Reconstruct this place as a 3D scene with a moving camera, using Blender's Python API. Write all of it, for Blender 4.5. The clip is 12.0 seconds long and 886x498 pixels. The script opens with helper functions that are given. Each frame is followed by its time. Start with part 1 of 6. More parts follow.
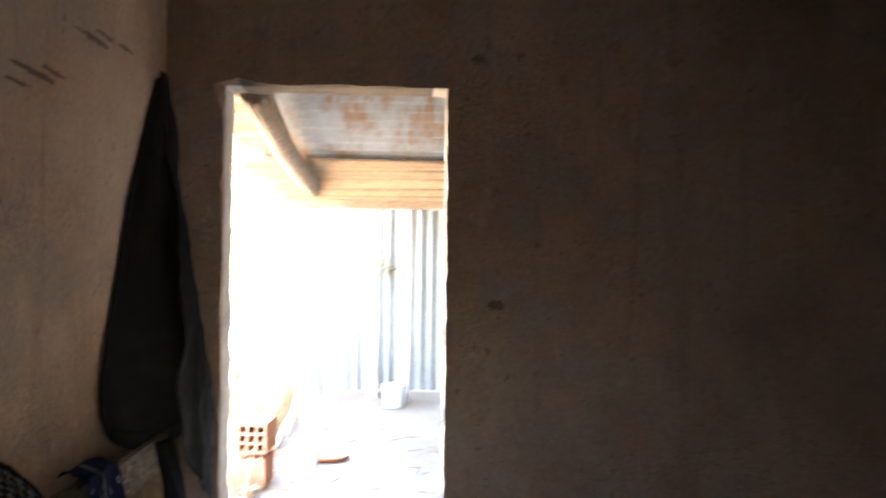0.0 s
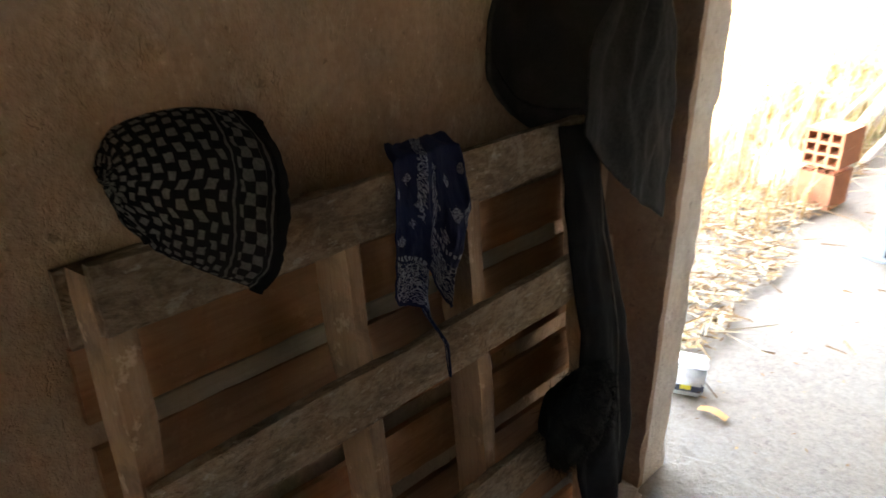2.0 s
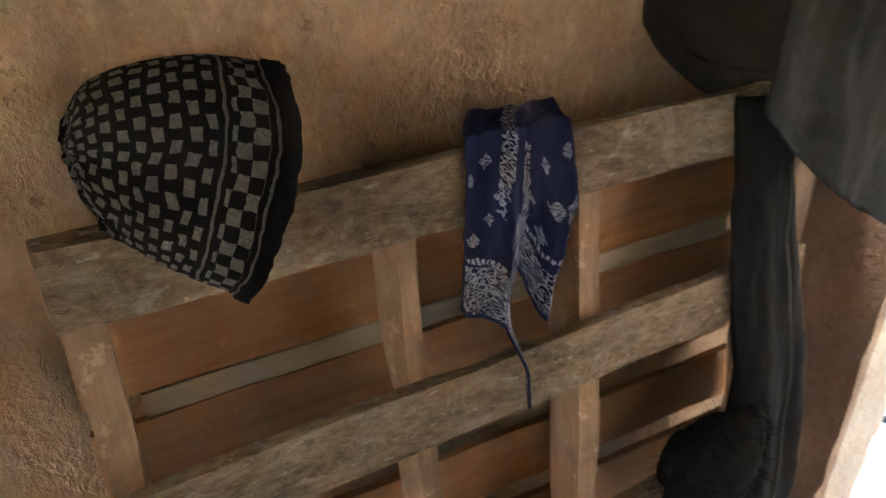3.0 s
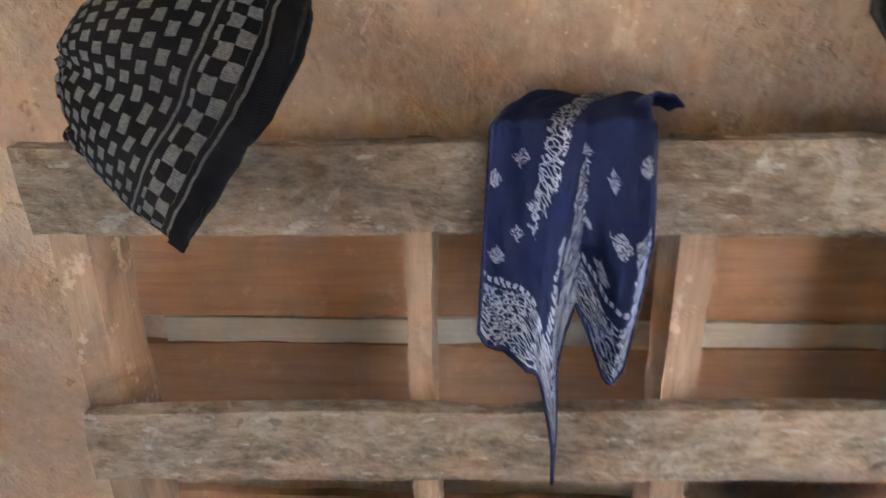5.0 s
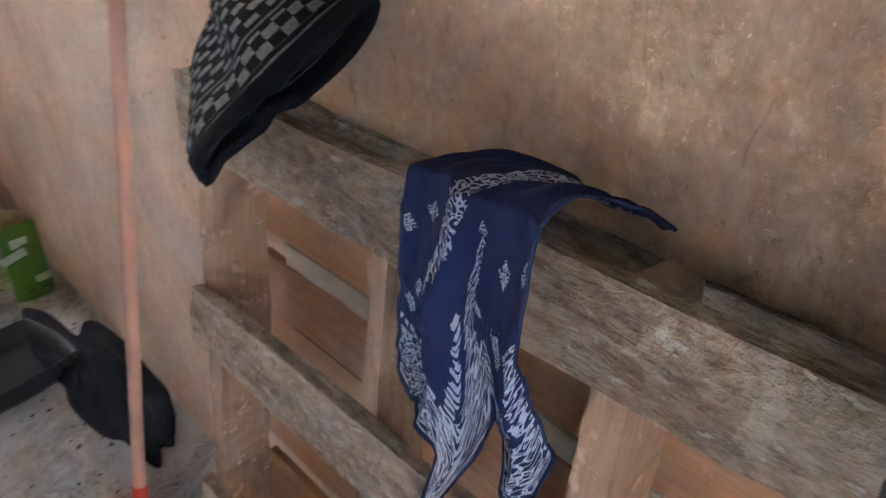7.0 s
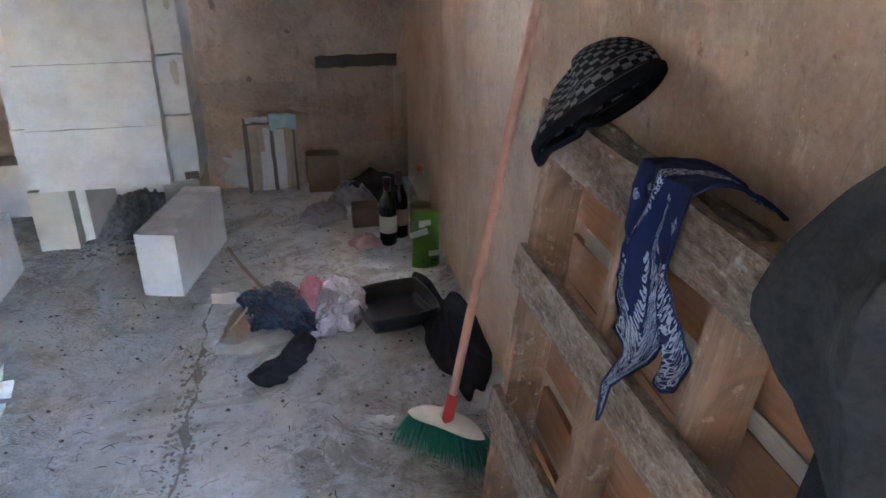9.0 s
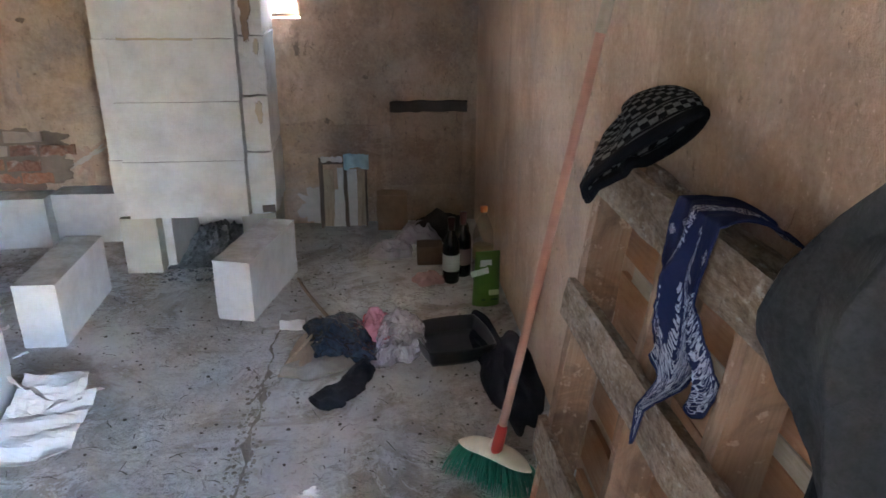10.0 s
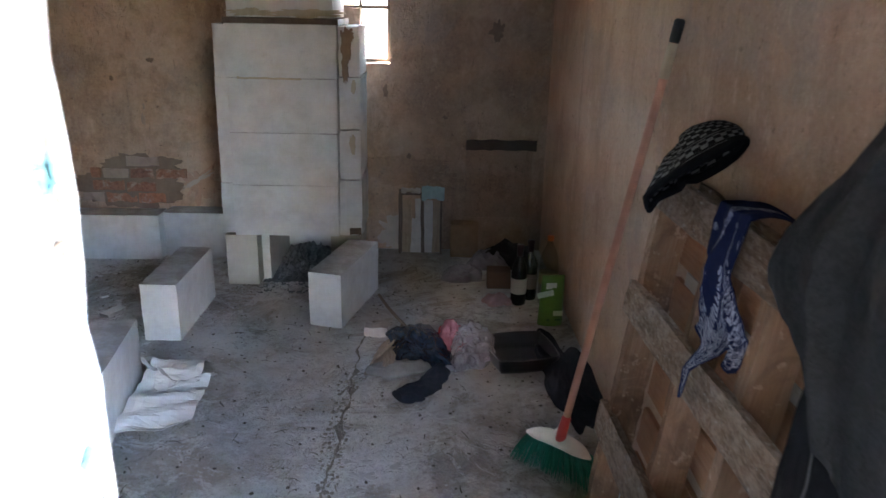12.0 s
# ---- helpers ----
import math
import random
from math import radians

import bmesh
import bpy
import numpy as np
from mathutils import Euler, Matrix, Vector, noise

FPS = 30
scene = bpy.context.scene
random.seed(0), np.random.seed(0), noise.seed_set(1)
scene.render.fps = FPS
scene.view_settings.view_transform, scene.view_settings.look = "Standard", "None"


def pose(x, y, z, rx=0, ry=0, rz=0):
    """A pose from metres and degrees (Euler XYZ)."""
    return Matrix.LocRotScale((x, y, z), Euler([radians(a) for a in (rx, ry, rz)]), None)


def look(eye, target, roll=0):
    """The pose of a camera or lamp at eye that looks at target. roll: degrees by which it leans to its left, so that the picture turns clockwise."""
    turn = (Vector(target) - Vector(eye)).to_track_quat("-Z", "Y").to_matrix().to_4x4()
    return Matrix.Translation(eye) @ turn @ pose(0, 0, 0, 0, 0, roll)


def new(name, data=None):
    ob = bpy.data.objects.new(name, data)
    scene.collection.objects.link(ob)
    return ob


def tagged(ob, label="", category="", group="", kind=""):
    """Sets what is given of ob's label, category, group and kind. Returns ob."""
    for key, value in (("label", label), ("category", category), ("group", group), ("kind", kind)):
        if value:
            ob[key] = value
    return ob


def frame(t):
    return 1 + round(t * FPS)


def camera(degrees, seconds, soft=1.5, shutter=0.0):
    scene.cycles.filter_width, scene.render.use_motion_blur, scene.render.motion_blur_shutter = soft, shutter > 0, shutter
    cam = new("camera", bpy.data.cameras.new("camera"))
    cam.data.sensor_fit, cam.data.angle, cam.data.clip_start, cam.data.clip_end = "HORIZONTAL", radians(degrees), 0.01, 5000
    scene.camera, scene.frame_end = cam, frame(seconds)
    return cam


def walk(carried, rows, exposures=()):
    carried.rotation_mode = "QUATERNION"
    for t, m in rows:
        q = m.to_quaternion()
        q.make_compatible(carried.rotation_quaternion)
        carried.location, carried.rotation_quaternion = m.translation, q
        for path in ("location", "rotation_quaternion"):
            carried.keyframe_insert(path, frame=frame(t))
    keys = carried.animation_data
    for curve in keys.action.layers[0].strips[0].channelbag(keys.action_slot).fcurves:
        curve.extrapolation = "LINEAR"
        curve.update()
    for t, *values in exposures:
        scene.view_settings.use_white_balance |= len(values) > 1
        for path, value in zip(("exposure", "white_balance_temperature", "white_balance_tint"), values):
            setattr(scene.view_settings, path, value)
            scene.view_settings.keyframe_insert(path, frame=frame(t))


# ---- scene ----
cam = camera(62.1, 12.0, shutter=0.4)
PATH = [
    (0, (-0.091, 0.501, 1.494), (-0.018, 2.5, 1.524), 0.7),
    (0.5, (0.043, 0.681, 1.469), (-0.38, 2.629, 1.303), 1.2),
    (1, (0.087, 0.843, 1.404), (-0.715, 2.635, 1.022), 1.0),
    (1.5, (0.014, 1.089, 1.367), (-1.049, 2.669, 0.757), 0.7),
    (2, (-0.01, 1.345, 1.339), (-1.28, 2.669, 0.543), 0.2),
    (2.5, (-0.038, 1.532, 1.346), (-1.455, 2.59, 0.411), -0.2),
    (3, (-0.106, 1.656, 1.326), (-1.654, 2.443, 0.334), -1.1),
    (3.2, (-0.124, 1.708, 1.328), (-1.707, 2.378, 0.306), -1.2),
    (4.8, (-0.147, 1.997, 1.26), (-1.861, 1.969, 0.229), -1.9),
    (5, (-0.179, 2.005, 1.261), (-1.892, 1.887, 0.236), -1.6),
    (5.5, (-0.249, 2.066, 1.27), (-1.919, 1.674, 0.242), -1.2),
    (6, (-0.31, 2.207, 1.263), (-1.877, 1.51, 0.233), -0.6),
    (6.5, (-0.385, 2.3, 1.244), (-1.79, 1.316, 0.216), 0.1),
    (6.7, (-0.412, 2.337, 1.255), (-1.729, 1.24, 0.225), 0.2),
    (8.3, (-0.368, 2.685, 1.31), (-0.934, 1.031, 0.337), -0.6),
    (8.5, (-0.343, 2.733, 1.311), (-0.837, 1.039, 0.369), -0.4),
    (9, (-0.317, 2.834, 1.341), (-0.673, 1.064, 0.481), -0.0),
    (9.5, (-0.333, 2.89, 1.347), (-0.601, 1.076, 0.55), 0.2),
    (10, (-0.329, 2.93, 1.346), (-0.51, 1.083, 0.603), 0.3),
    (10.5, (-0.309, 2.953, 1.346), (-0.41, 1.087, 0.633), 0.5),
    (11, (-0.285, 2.984, 1.345), (-0.298, 1.106, 0.656), 0.6),
    (11.5, (-0.269, 3.059, 1.354), (-0.241, 1.172, 0.692), 0.7),
    (12, (-0.23, 3.262, 1.359), (-0.264, 1.364, 0.732), 1.2),
]
EXPOSURES = [(0.0, 6.6, 7600, 10), (0.3, 5.75, 7700, 10), (0.7, 5.15, 7900, 10), (1.5, 5.45, 8900, 10), (2.0, 6.2, 9900, 10), (2.5, 7.05, 10400, 10), (3.2, 8.1, 9600, 10), (5.0, 8.95, 7300, 10), (6.5, 8.65, 6800, 10), (8.5, 7.85, 6000, 10), (9.5, 7.7, 6500, 10), (10.5, 7.6, 6700, 10), (11.5, 7.15, 6300, 10), (12.0, 6.9, 6500, 10)]
walk(cam, [(t, look(eye, target, roll)) for t, eye, target, roll in PATH], EXPOSURES)

# ---- world and sun ----
SUN_DIR = Vector((0.46, -0.36, 0.81)).normalized()
world = bpy.data.worlds.new("world")
scene.world = world
world.use_nodes = True
wn = world.node_tree.nodes
sky = wn.new("ShaderNodeTexSky")
sky.sky_type = "NISHITA"
sky.sun_disc = False
sky.dust_density = 2.0
sky.sun_elevation = math.asin(SUN_DIR.z)
sky.sun_rotation = math.atan2(SUN_DIR.x, SUN_DIR.y)
world.node_tree.links.new(sky.outputs[0], wn["Background"].inputs[0])
wn["Background"].inputs[1].default_value = 0.15
sun = new("sun", bpy.data.lights.new("sun", "SUN"))
sun.data.energy, sun.data.angle, sun.data.color = 3.8, radians(1.0), (1.0, 0.95, 0.88)
sun.matrix_world = look(SUN_DIR * 30, (0, 0, 0))


# ---- materials ----
class Mat:
    """A small builder for node materials."""

    def __init__(self, name, rough=0.8, metal=0.0, spec=0.5):
        self.m = bpy.data.materials.new(name)
        self.m.use_nodes = True
        self.n, self.l = self.m.node_tree.nodes, self.m.node_tree.links
        self.b = self.n["Principled BSDF"]
        self.b.inputs["Roughness"].default_value = rough
        self.b.inputs["Metallic"].default_value = metal
        self.b.inputs["Specular IOR Level"].default_value = spec
        self.tc = self.n.new("ShaderNodeTexCoord")

    def coord(self, kind="Object", scale=(1, 1, 1)):
        mp = self.n.new("ShaderNodeMapping")
        mp.inputs["Scale"].default_value = scale
        self.l.new(self.tc.outputs[kind], mp.inputs[0])
        return mp.outputs[0]

    def noise(self, scale, detail=6, rough=0.6, vec=None, dist=0.0):
        t = self.n.new("ShaderNodeTexNoise")
        t.inputs["Scale"].default_value, t.inputs["Detail"].default_value = scale, detail
        t.inputs["Roughness"].default_value, t.inputs["Distortion"].default_value = rough, dist
        self.l.new(vec or self.coord(), t.inputs["Vector"])
        return t.outputs["Fac"]

    def voronoi(self, scale, vec=None, feature="F1", out="Distance"):
        t = self.n.new("ShaderNodeTexVoronoi")
        t.feature = feature
        t.inputs["Scale"].default_value = scale
        self.l.new(vec or self.coord(), t.inputs["Vector"])
        return t.outputs[out]

    def ramp(self, fac, stops):
        r = self.n.new("ShaderNodeValToRGB")
        e = r.color_ramp.elements
        while len(e) < len(stops):
            e.new(0.5)
        for el, (p, c) in zip(e, stops):
            el.position = p
            el.color = (*c, 1) if len(c) == 3 else (c[0], c[0], c[0], 1)
        self.l.new(fac, r.inputs[0])
        return r.outputs[0]

    def mix(self, fac, a, b, mode="MIX"):
        x = self.n.new("ShaderNodeMix")
        x.data_type, x.blend_type = "RGBA", mode
        for k, v in ((0, fac), (6, a), (7, b)):
            if isinstance(v, (int, float)):
                x.inputs[k].default_value = v
            elif isinstance(v, tuple):
                x.inputs[k].default_value = (*v, 1)
            else:
                self.l.new(v, x.inputs[k])
        return x.outputs[2]

    def math(self, op, a, b=0.0):
        x = self.n.new("ShaderNodeMath")
        x.operation = op
        for k, v in ((0, a), (1, b)):
            if isinstance(v, (int, float)):
                x.inputs[k].default_value = v
            else:
                self.l.new(v, x.inputs[k])
        return x.outputs[0]

    def sep(self, vec):
        s = self.n.new("ShaderNodeSeparateXYZ")
        self.l.new(vec, s.inputs[0])
        return s.outputs

    def random(self):
        return self.n.new("ShaderNodeObjectInfo").outputs["Random"]

    def island(self):
        return self.n.new("ShaderNodeNewGeometry").outputs["Random Per Island"]

    def color(self, c):
        if isinstance(c, tuple):
            self.b.inputs["Base Color"].default_value = (*c, 1)
        else:
            self.l.new(c, self.b.inputs["Base Color"])
        return self

    def rough(self, r):
        self.l.new(r, self.b.inputs["Roughness"])
        return self

    def bump(self, h, dist=0.01, strength=0.6):
        bp = self.n.new("ShaderNodeBump")
        bp.inputs["Distance"].default_value, bp.inputs["Strength"].default_value = dist, strength
        self.l.new(h, bp.inputs["Height"])
        self.l.new(bp.outputs[0], self.b.inputs["Normal"])
        return self


def plaster(name, base, dark, pale, stain=0.5):
    m = Mat(name, 0.9, spec=0.2)
    big, mid, fine = m.noise(1.3, 5, 0.6), m.noise(6, 6, 0.65, dist=0.4), m.noise(70, 4, 0.7)
    c = m.ramp(big, [(0.38, dark), (0.49, base), (0.62, pale)])
    c = m.mix(m.ramp(mid, [(0.50, (0.0,)), (0.62, (stain,))]), c, dark)
    streak = m.noise(9, 5, 0.6, m.coord("Object", (1, 1, 0.13)), 0.6)
    c = m.mix(m.ramp(streak, [(0.56, (0.0,)), (0.68, (0.4,))]), c, tuple(v * 0.55 for v in dark))
    c = m.mix(m.ramp(m.noise(3.1, 6, 0.72, dist=0.7), [(0.53, (0.0,)), (0.62, (0.55,))]), c, tuple(0.5 * v + 0.16 for v in dark))
    c = m.mix(m.ramp(m.noise(14, 6, 0.72, m.coord("Object", (1, 1, 0.45))), [(0.57, (0.0,)), (0.64, (0.45,))]), c, tuple(min(1.0, v * 1.12) for v in pale))
    c = m.mix(m.ramp(m.noise(33, 3, 0.6), [(0.66, (0.0,)), (0.70, (0.7,))]), c, tuple(v * 0.4 for v in dark))
    scuff = m.noise(55, 3, 0.7, m.coord("Object", (1, 1, 0.22)), 1.0)
    c = m.mix(m.ramp(scuff, [(0.64, (0.0,)), (0.69, (0.5,))]), c, tuple(v * 0.55 for v in dark))
    c = m.mix(m.ramp(m.noise(110, 2, 0.6), [(0.68, (0.0,)), (0.72, (0.6,))]), c, tuple(min(1.0, v * 1.25) for v in pale))
    m.color(m.mix(0.35, c, m.ramp(fine, [(0.3, tuple(v * 0.6 for v in base)), (0.7, pale)])))
    pits = m.ramp(m.noise(24, 5, 0.75, m.coord("Object", (1, 1, 0.6)), 0.5), [(0.30, (0.0,)), (0.40, (1.0,))])
    h = m.math("ADD", m.math("MULTIPLY", mid, 0.9), m.math("MULTIPLY", fine, 0.55))
    h = m.math("ADD", h, m.math("MULTIPLY", m.noise(3, 3), 0.6))
    return m.bump(m.math("ADD", h, m.math("MULTIPLY", pits, 0.6)), 0.016, 0.8).m


def wood(name, base, dark, pale, axis=1, stain=0.5, scale=1.0):
    """Sawn wood with grain along an axis (0, 1 or 2) of the object."""
    m = Mat(name, 0.75, spec=0.3)
    sc = [16 * scale] * 3
    sc[axis] = 1.2 * scale
    shift = m.n.new("ShaderNodeVectorMath")
    shift.operation = "ADD"
    m.l.new(m.tc.outputs["Object"], shift.inputs[0])
    off = m.n.new("ShaderNodeCombineXYZ")
    for k in range(3):
        m.l.new(m.math("MULTIPLY", m.random(), 17.0 + k), off.inputs[k])
    m.l.new(off.outputs[0], shift.inputs[1])
    mp = m.n.new("ShaderNodeMapping")
    mp.inputs["Scale"].default_value = sc
    m.l.new(shift.outputs[0], mp.inputs[0])
    grain = m.noise(2.2, 7, 0.7, mp.outputs[0], 1.2)
    fine = m.noise(9, 4, 0.6, mp.outputs[0])
    blot = m.noise(9, 6, 0.7, shift.outputs[0], 0.8)
    c = m.ramp(grain, [(0.25, dark), (0.5, base), (0.75, pale)])
    c = m.mix(m.ramp(blot, [(0.46, (0.0,)), (0.62, (stain,))]), c, tuple(v * 0.45 for v in dark))
    c = m.mix(m.ramp(m.noise(26, 4, 0.7, shift.outputs[0]), [(0.60, (0.0,)), (0.66, (stain,))]), c, tuple(min(1, v * 1.4 + 0.06) for v in pale))
    c = m.mix(m.math("MULTIPLY", m.random(), 0.35), c, dark)
    m.color(m.mix(0.25, c, m.ramp(fine, [(0.3, dark), (0.7, pale)])))
    h = m.math("ADD", m.math("MULTIPLY", grain, 0.6), m.math("MULTIPLY", blot, 0.5))
    return m.bump(m.math("ADD", h, m.math("MULTIPLY", fine, 0.3)), 0.004, 0.7).m


def plain(name, c, rough=0.6, metal=0.0, var=0.25, scale=30, bump=0.002, spec=0.5):
    m = Mat(name, rough, metal, spec)
    n1, n2 = m.noise(scale, 5, 0.6), m.noise(scale * 0.15, 4, 0.6)
    a = m.mix(m.ramp(n1, [(0.3, (0.0,)), (0.7, (var,))]), c, tuple(v * 0.5 for v in c))
    m.color(m.mix(m.ramp(n2, [(0.45, (0.0,)), (0.75, (var,))]), a, tuple(min(1, v * 1.3 + 0.02) for v in c)))
    return m.bump(n1, bump, 0.5).m


def cloth_mat(name, c, weave=420, rough=0.95):
    m = Mat(name, rough, spec=0.15)
    n1, n2 = m.noise(weave, 2, 0.6), m.noise(14, 5, 0.65)
    a = m.mix(m.ramp(n1, [(0.35, (0.0,)), (0.65, (0.5,))]), c, tuple(v * 1.6 + 0.003 for v in c))
    m.color(m.mix(m.ramp(n2, [(0.5, (0.0,)), (0.75, (0.6,))]), a, tuple(v * 1.9 + 0.006 for v in c)))
    return m.bump(m.math("ADD", n1, m.math("MULTIPLY", n2, 0.6)), 0.002, 0.8).m


def plastic_film(name, c, alpha=0.45, rough=0.25):
    m = Mat(name, rough)
    n1 = m.noise(35, 4, 0.6)
    m.color(m.mix(m.ramp(n1, [(0.4, (0.0,)), (0.7, (0.5,))]), c, tuple(min(1, v * 1.6 + 0.05) for v in c)))
    m.b.inputs["Alpha"].default_value = alpha
    return m.bump(n1, 0.006, 0.8).m


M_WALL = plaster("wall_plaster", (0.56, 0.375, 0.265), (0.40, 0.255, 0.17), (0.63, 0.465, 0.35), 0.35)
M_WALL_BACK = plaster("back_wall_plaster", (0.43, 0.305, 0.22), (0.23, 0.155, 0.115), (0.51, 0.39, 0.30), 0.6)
M_REVEAL = plaster("reveal_plaster", (0.58, 0.52, 0.48), (0.42, 0.36, 0.33), (0.66, 0.63, 0.60), 0.35)
M_DOORWALL = plaster("door_wall_paint", (0.36, 0.25, 0.195), (0.25, 0.17, 0.135), (0.43, 0.32, 0.26), 0.4)
# Dark colour for the unseen ceiling, to cut bounced light; also for paint chips.
M_CEIL = plaster("dark_low_bounce", (0.16, 0.125, 0.10), (0.10, 0.075, 0.06), (0.22, 0.18, 0.15), 0.4)
M_OUTWALL = plaster("outer_plaster", (0.30, 0.25, 0.21), (0.21, 0.17, 0.14), (0.38, 0.34, 0.30), 0.5)


def concrete_floor():
    m = Mat("concrete_floor", 0.75, spec=0.35)
    big, mid, fine = m.noise(1.6, 6, 0.65, dist=0.5), m.noise(9, 8, 0.75, dist=0.8), m.noise(85, 5, 0.75)
    c = m.ramp(big, [(0.40, (0.45, 0.415, 0.385)), (0.5, (0.62, 0.605, 0.59)), (0.60, (0.72, 0.71, 0.70))])
    c = m.mix(m.ramp(mid, [(0.52, (0.0,)), (0.70, (0.6,))]), c, (0.24, 0.195, 0.16))
    c = m.mix(m.ramp(m.noise(2.4, 7, 0.7, dist=1.2), [(0.49, (0.0,)), (0.58, (0.8,))]), c, (0.29, 0.23, 0.185))
    c = m.mix(m.ramp(m.noise(5, 8, 0.78, dist=0.8), [(0.53, (0.0,)), (0.57, (0.8,))]), c, (0.70, 0.685, 0.67))
    c = m.mix(m.ramp(m.noise(42, 6, 0.75, dist=0.5), [(0.58, (0.0,)), (0.66, (0.75,))]), c, (0.15, 0.12, 0.10))
    veins = m.math("ABSOLUTE", m.math("SUBTRACT", m.noise(6.5, 7, 0.68, dist=1.4), 0.5))
    chipped = m.ramp(m.noise(2.1, 4, 0.6), [(0.46, (0.0,)), (0.58, (1.0,))])
    c = m.mix(m.math("MULTIPLY", m.ramp(veins, [(0.004, (0.9,)), (0.018, (0.0,))]), chipped), c, (0.12, 0.10, 0.085))
    c = m.mix(m.ramp(m.noise(26, 6, 0.75, dist=0.8), [(0.61, (0.0,)), (0.68, (0.7,))]), c, (0.72, 0.70, 0.68))
    m.color(m.mix(0.28, c, m.ramp(fine, [(0.3, (0.26, 0.235, 0.21)), (0.7, (0.56, 0.54, 0.52))])))
    m.rough(m.ramp(mid, [(0.3, (0.42,)), (0.7, (0.8,))]))
    h = m.math("ADD", m.math("MULTIPLY", mid, 1.0), m.math("MULTIPLY", fine, 0.35))
    h = m.math("ADD", h, m.math("MULTIPLY", m.noise(5, 8, 0.78, dist=0.8), 1.2))
    h = m.math("ADD", h, m.math("MULTIPLY", m.math("MULTIPLY", m.ramp(veins, [(0.0, (0.0,)), (0.03, (1.0,))]), chipped), 0.5))
    return m.bump(h, 0.03, 1.0).m


M_FLOOR = concrete_floor()


def aac():
    m = Mat("aerated_concrete", 0.95, spec=0.15)
    fine, mid = m.voronoi(260), m.noise(7, 6, 0.7)
    c = m.ramp(mid, [(0.3, (0.46, 0.45, 0.435)), (0.55, (0.56, 0.55, 0.54)), (0.75, (0.62, 0.615, 0.605))])
    dirt = m.noise(19, 6, 0.75, dist=0.9)
    c = m.mix(m.ramp(dirt, [(0.58, (0.0,)), (0.72, (0.45,))]), c, (0.42, 0.39, 0.36))
    up = m.sep(m.n.new("ShaderNodeNewGeometry").outputs["Normal"])[2]
    dust = m.math("MULTIPLY", m.ramp(up, [(0.6, (0.0,)), (0.9, (1.0,))]), m.ramp(m.noise(8, 6, 0.7), [(0.38, (0.15,)), (0.6, (0.75,))]))
    c = m.mix(dust, c, (0.27, 0.25, 0.235))
    m.color(c)
    return m.bump(m.math("ADD", fine, m.math("MULTIPLY", dirt, 1.2)), 0.0025, 0.5).m


M_AAC = aac()
# Block tone for the supports: shade under the slabs put into a darker beige.
M_AAC_SHADE = plain("shaded_beige_block", (0.42, 0.385, 0.33), 0.95, var=0.4, scale=14, bump=0.003, spec=0.15)
# Sooty mortar; also stands in for shade on the doorway soffit.
M_SOOT_SHADE = plain("sooty_mortar_soffit_shade", (0.13, 0.10, 0.08), 0.95, var=0.5, scale=25, bump=0.01)
M_ASH = plain("ash", (0.17, 0.175, 0.19), 0.95, var=0.8, scale=55, bump=0.02)


def crusted_wood(name, axis):
    """Used pallet wood under dried mortar, dirt and splashes."""
    m = Mat(name, 0.9, spec=0.15)
    off = m.n.new("ShaderNodeCombineXYZ")
    for k in range(3):
        m.l.new(m.math("MULTIPLY", m.random(), 23.0 + 3 * k), off.inputs[k])
    add = m.n.new("ShaderNodeVectorMath")
    add.operation = "ADD"
    m.l.new(m.tc.outputs["Object"], add.inputs[0])
    m.l.new(off.outputs[0], add.inputs[1])
    mp = m.n.new("ShaderNodeMapping")
    sc = [1.0] * 3
    sc[axis] = 0.4
    mp.inputs["Scale"].default_value = sc
    m.l.new(add.outputs[0], mp.inputs[0])
    v = mp.outputs[0]
    big, mid, fine = m.noise(9, 6, 0.65, v, 0.5), m.noise(22, 7, 0.78, v, 0.8), m.noise(120, 5, 0.75, v)
    c = m.ramp(big, [(0.40, (0.22, 0.14, 0.09)), (0.48, (0.32, 0.22, 0.15)), (0.55, (0.37, 0.27, 0.195)), (0.62, (0.29, 0.195, 0.135))])
    c = m.mix(m.ramp(mid, [(0.42, (0.7,)), (0.49, (0.0,))]), c, (0.13, 0.088, 0.06))
    c = m.mix(m.ramp(mid, [(0.53, (0.0,)), (0.59, (0.6,))]), c, (0.42, 0.325, 0.25))
    c = m.mix(m.ramp(m.noise(15, 6, 0.7, add.outputs[0], 1.0), [(0.57, (0.0,)), (0.62, (0.5,))]), c, (0.47, 0.385, 0.31))
    c = m.mix(m.ramp(m.noise(48, 3, 0.6, add.outputs[0]), [(0.61, (0.0,)), (0.67, (0.5,))]), c, (0.09, 0.062, 0.045))
    c = m.mix(m.ramp(m.noise(75, 3, 0.65, mp.outputs[0]), [(0.62, (0.0,)), (0.66, (0.6,))]), c, (0.60, 0.55, 0.48))
    m.color(m.mix(0.34, c, m.ramp(fine, [(0.4, (0.13, 0.09, 0.062)), (0.6, (0.47, 0.38, 0.29))])))
    h = m.math("ADD", m.math("MULTIPLY", mid, 1.0), m.math("MULTIPLY", fine, 0.5))
    return m.bump(m.math("ADD", h, m.math("MULTIPLY", big, 0.8)), 0.018, 1.0).m


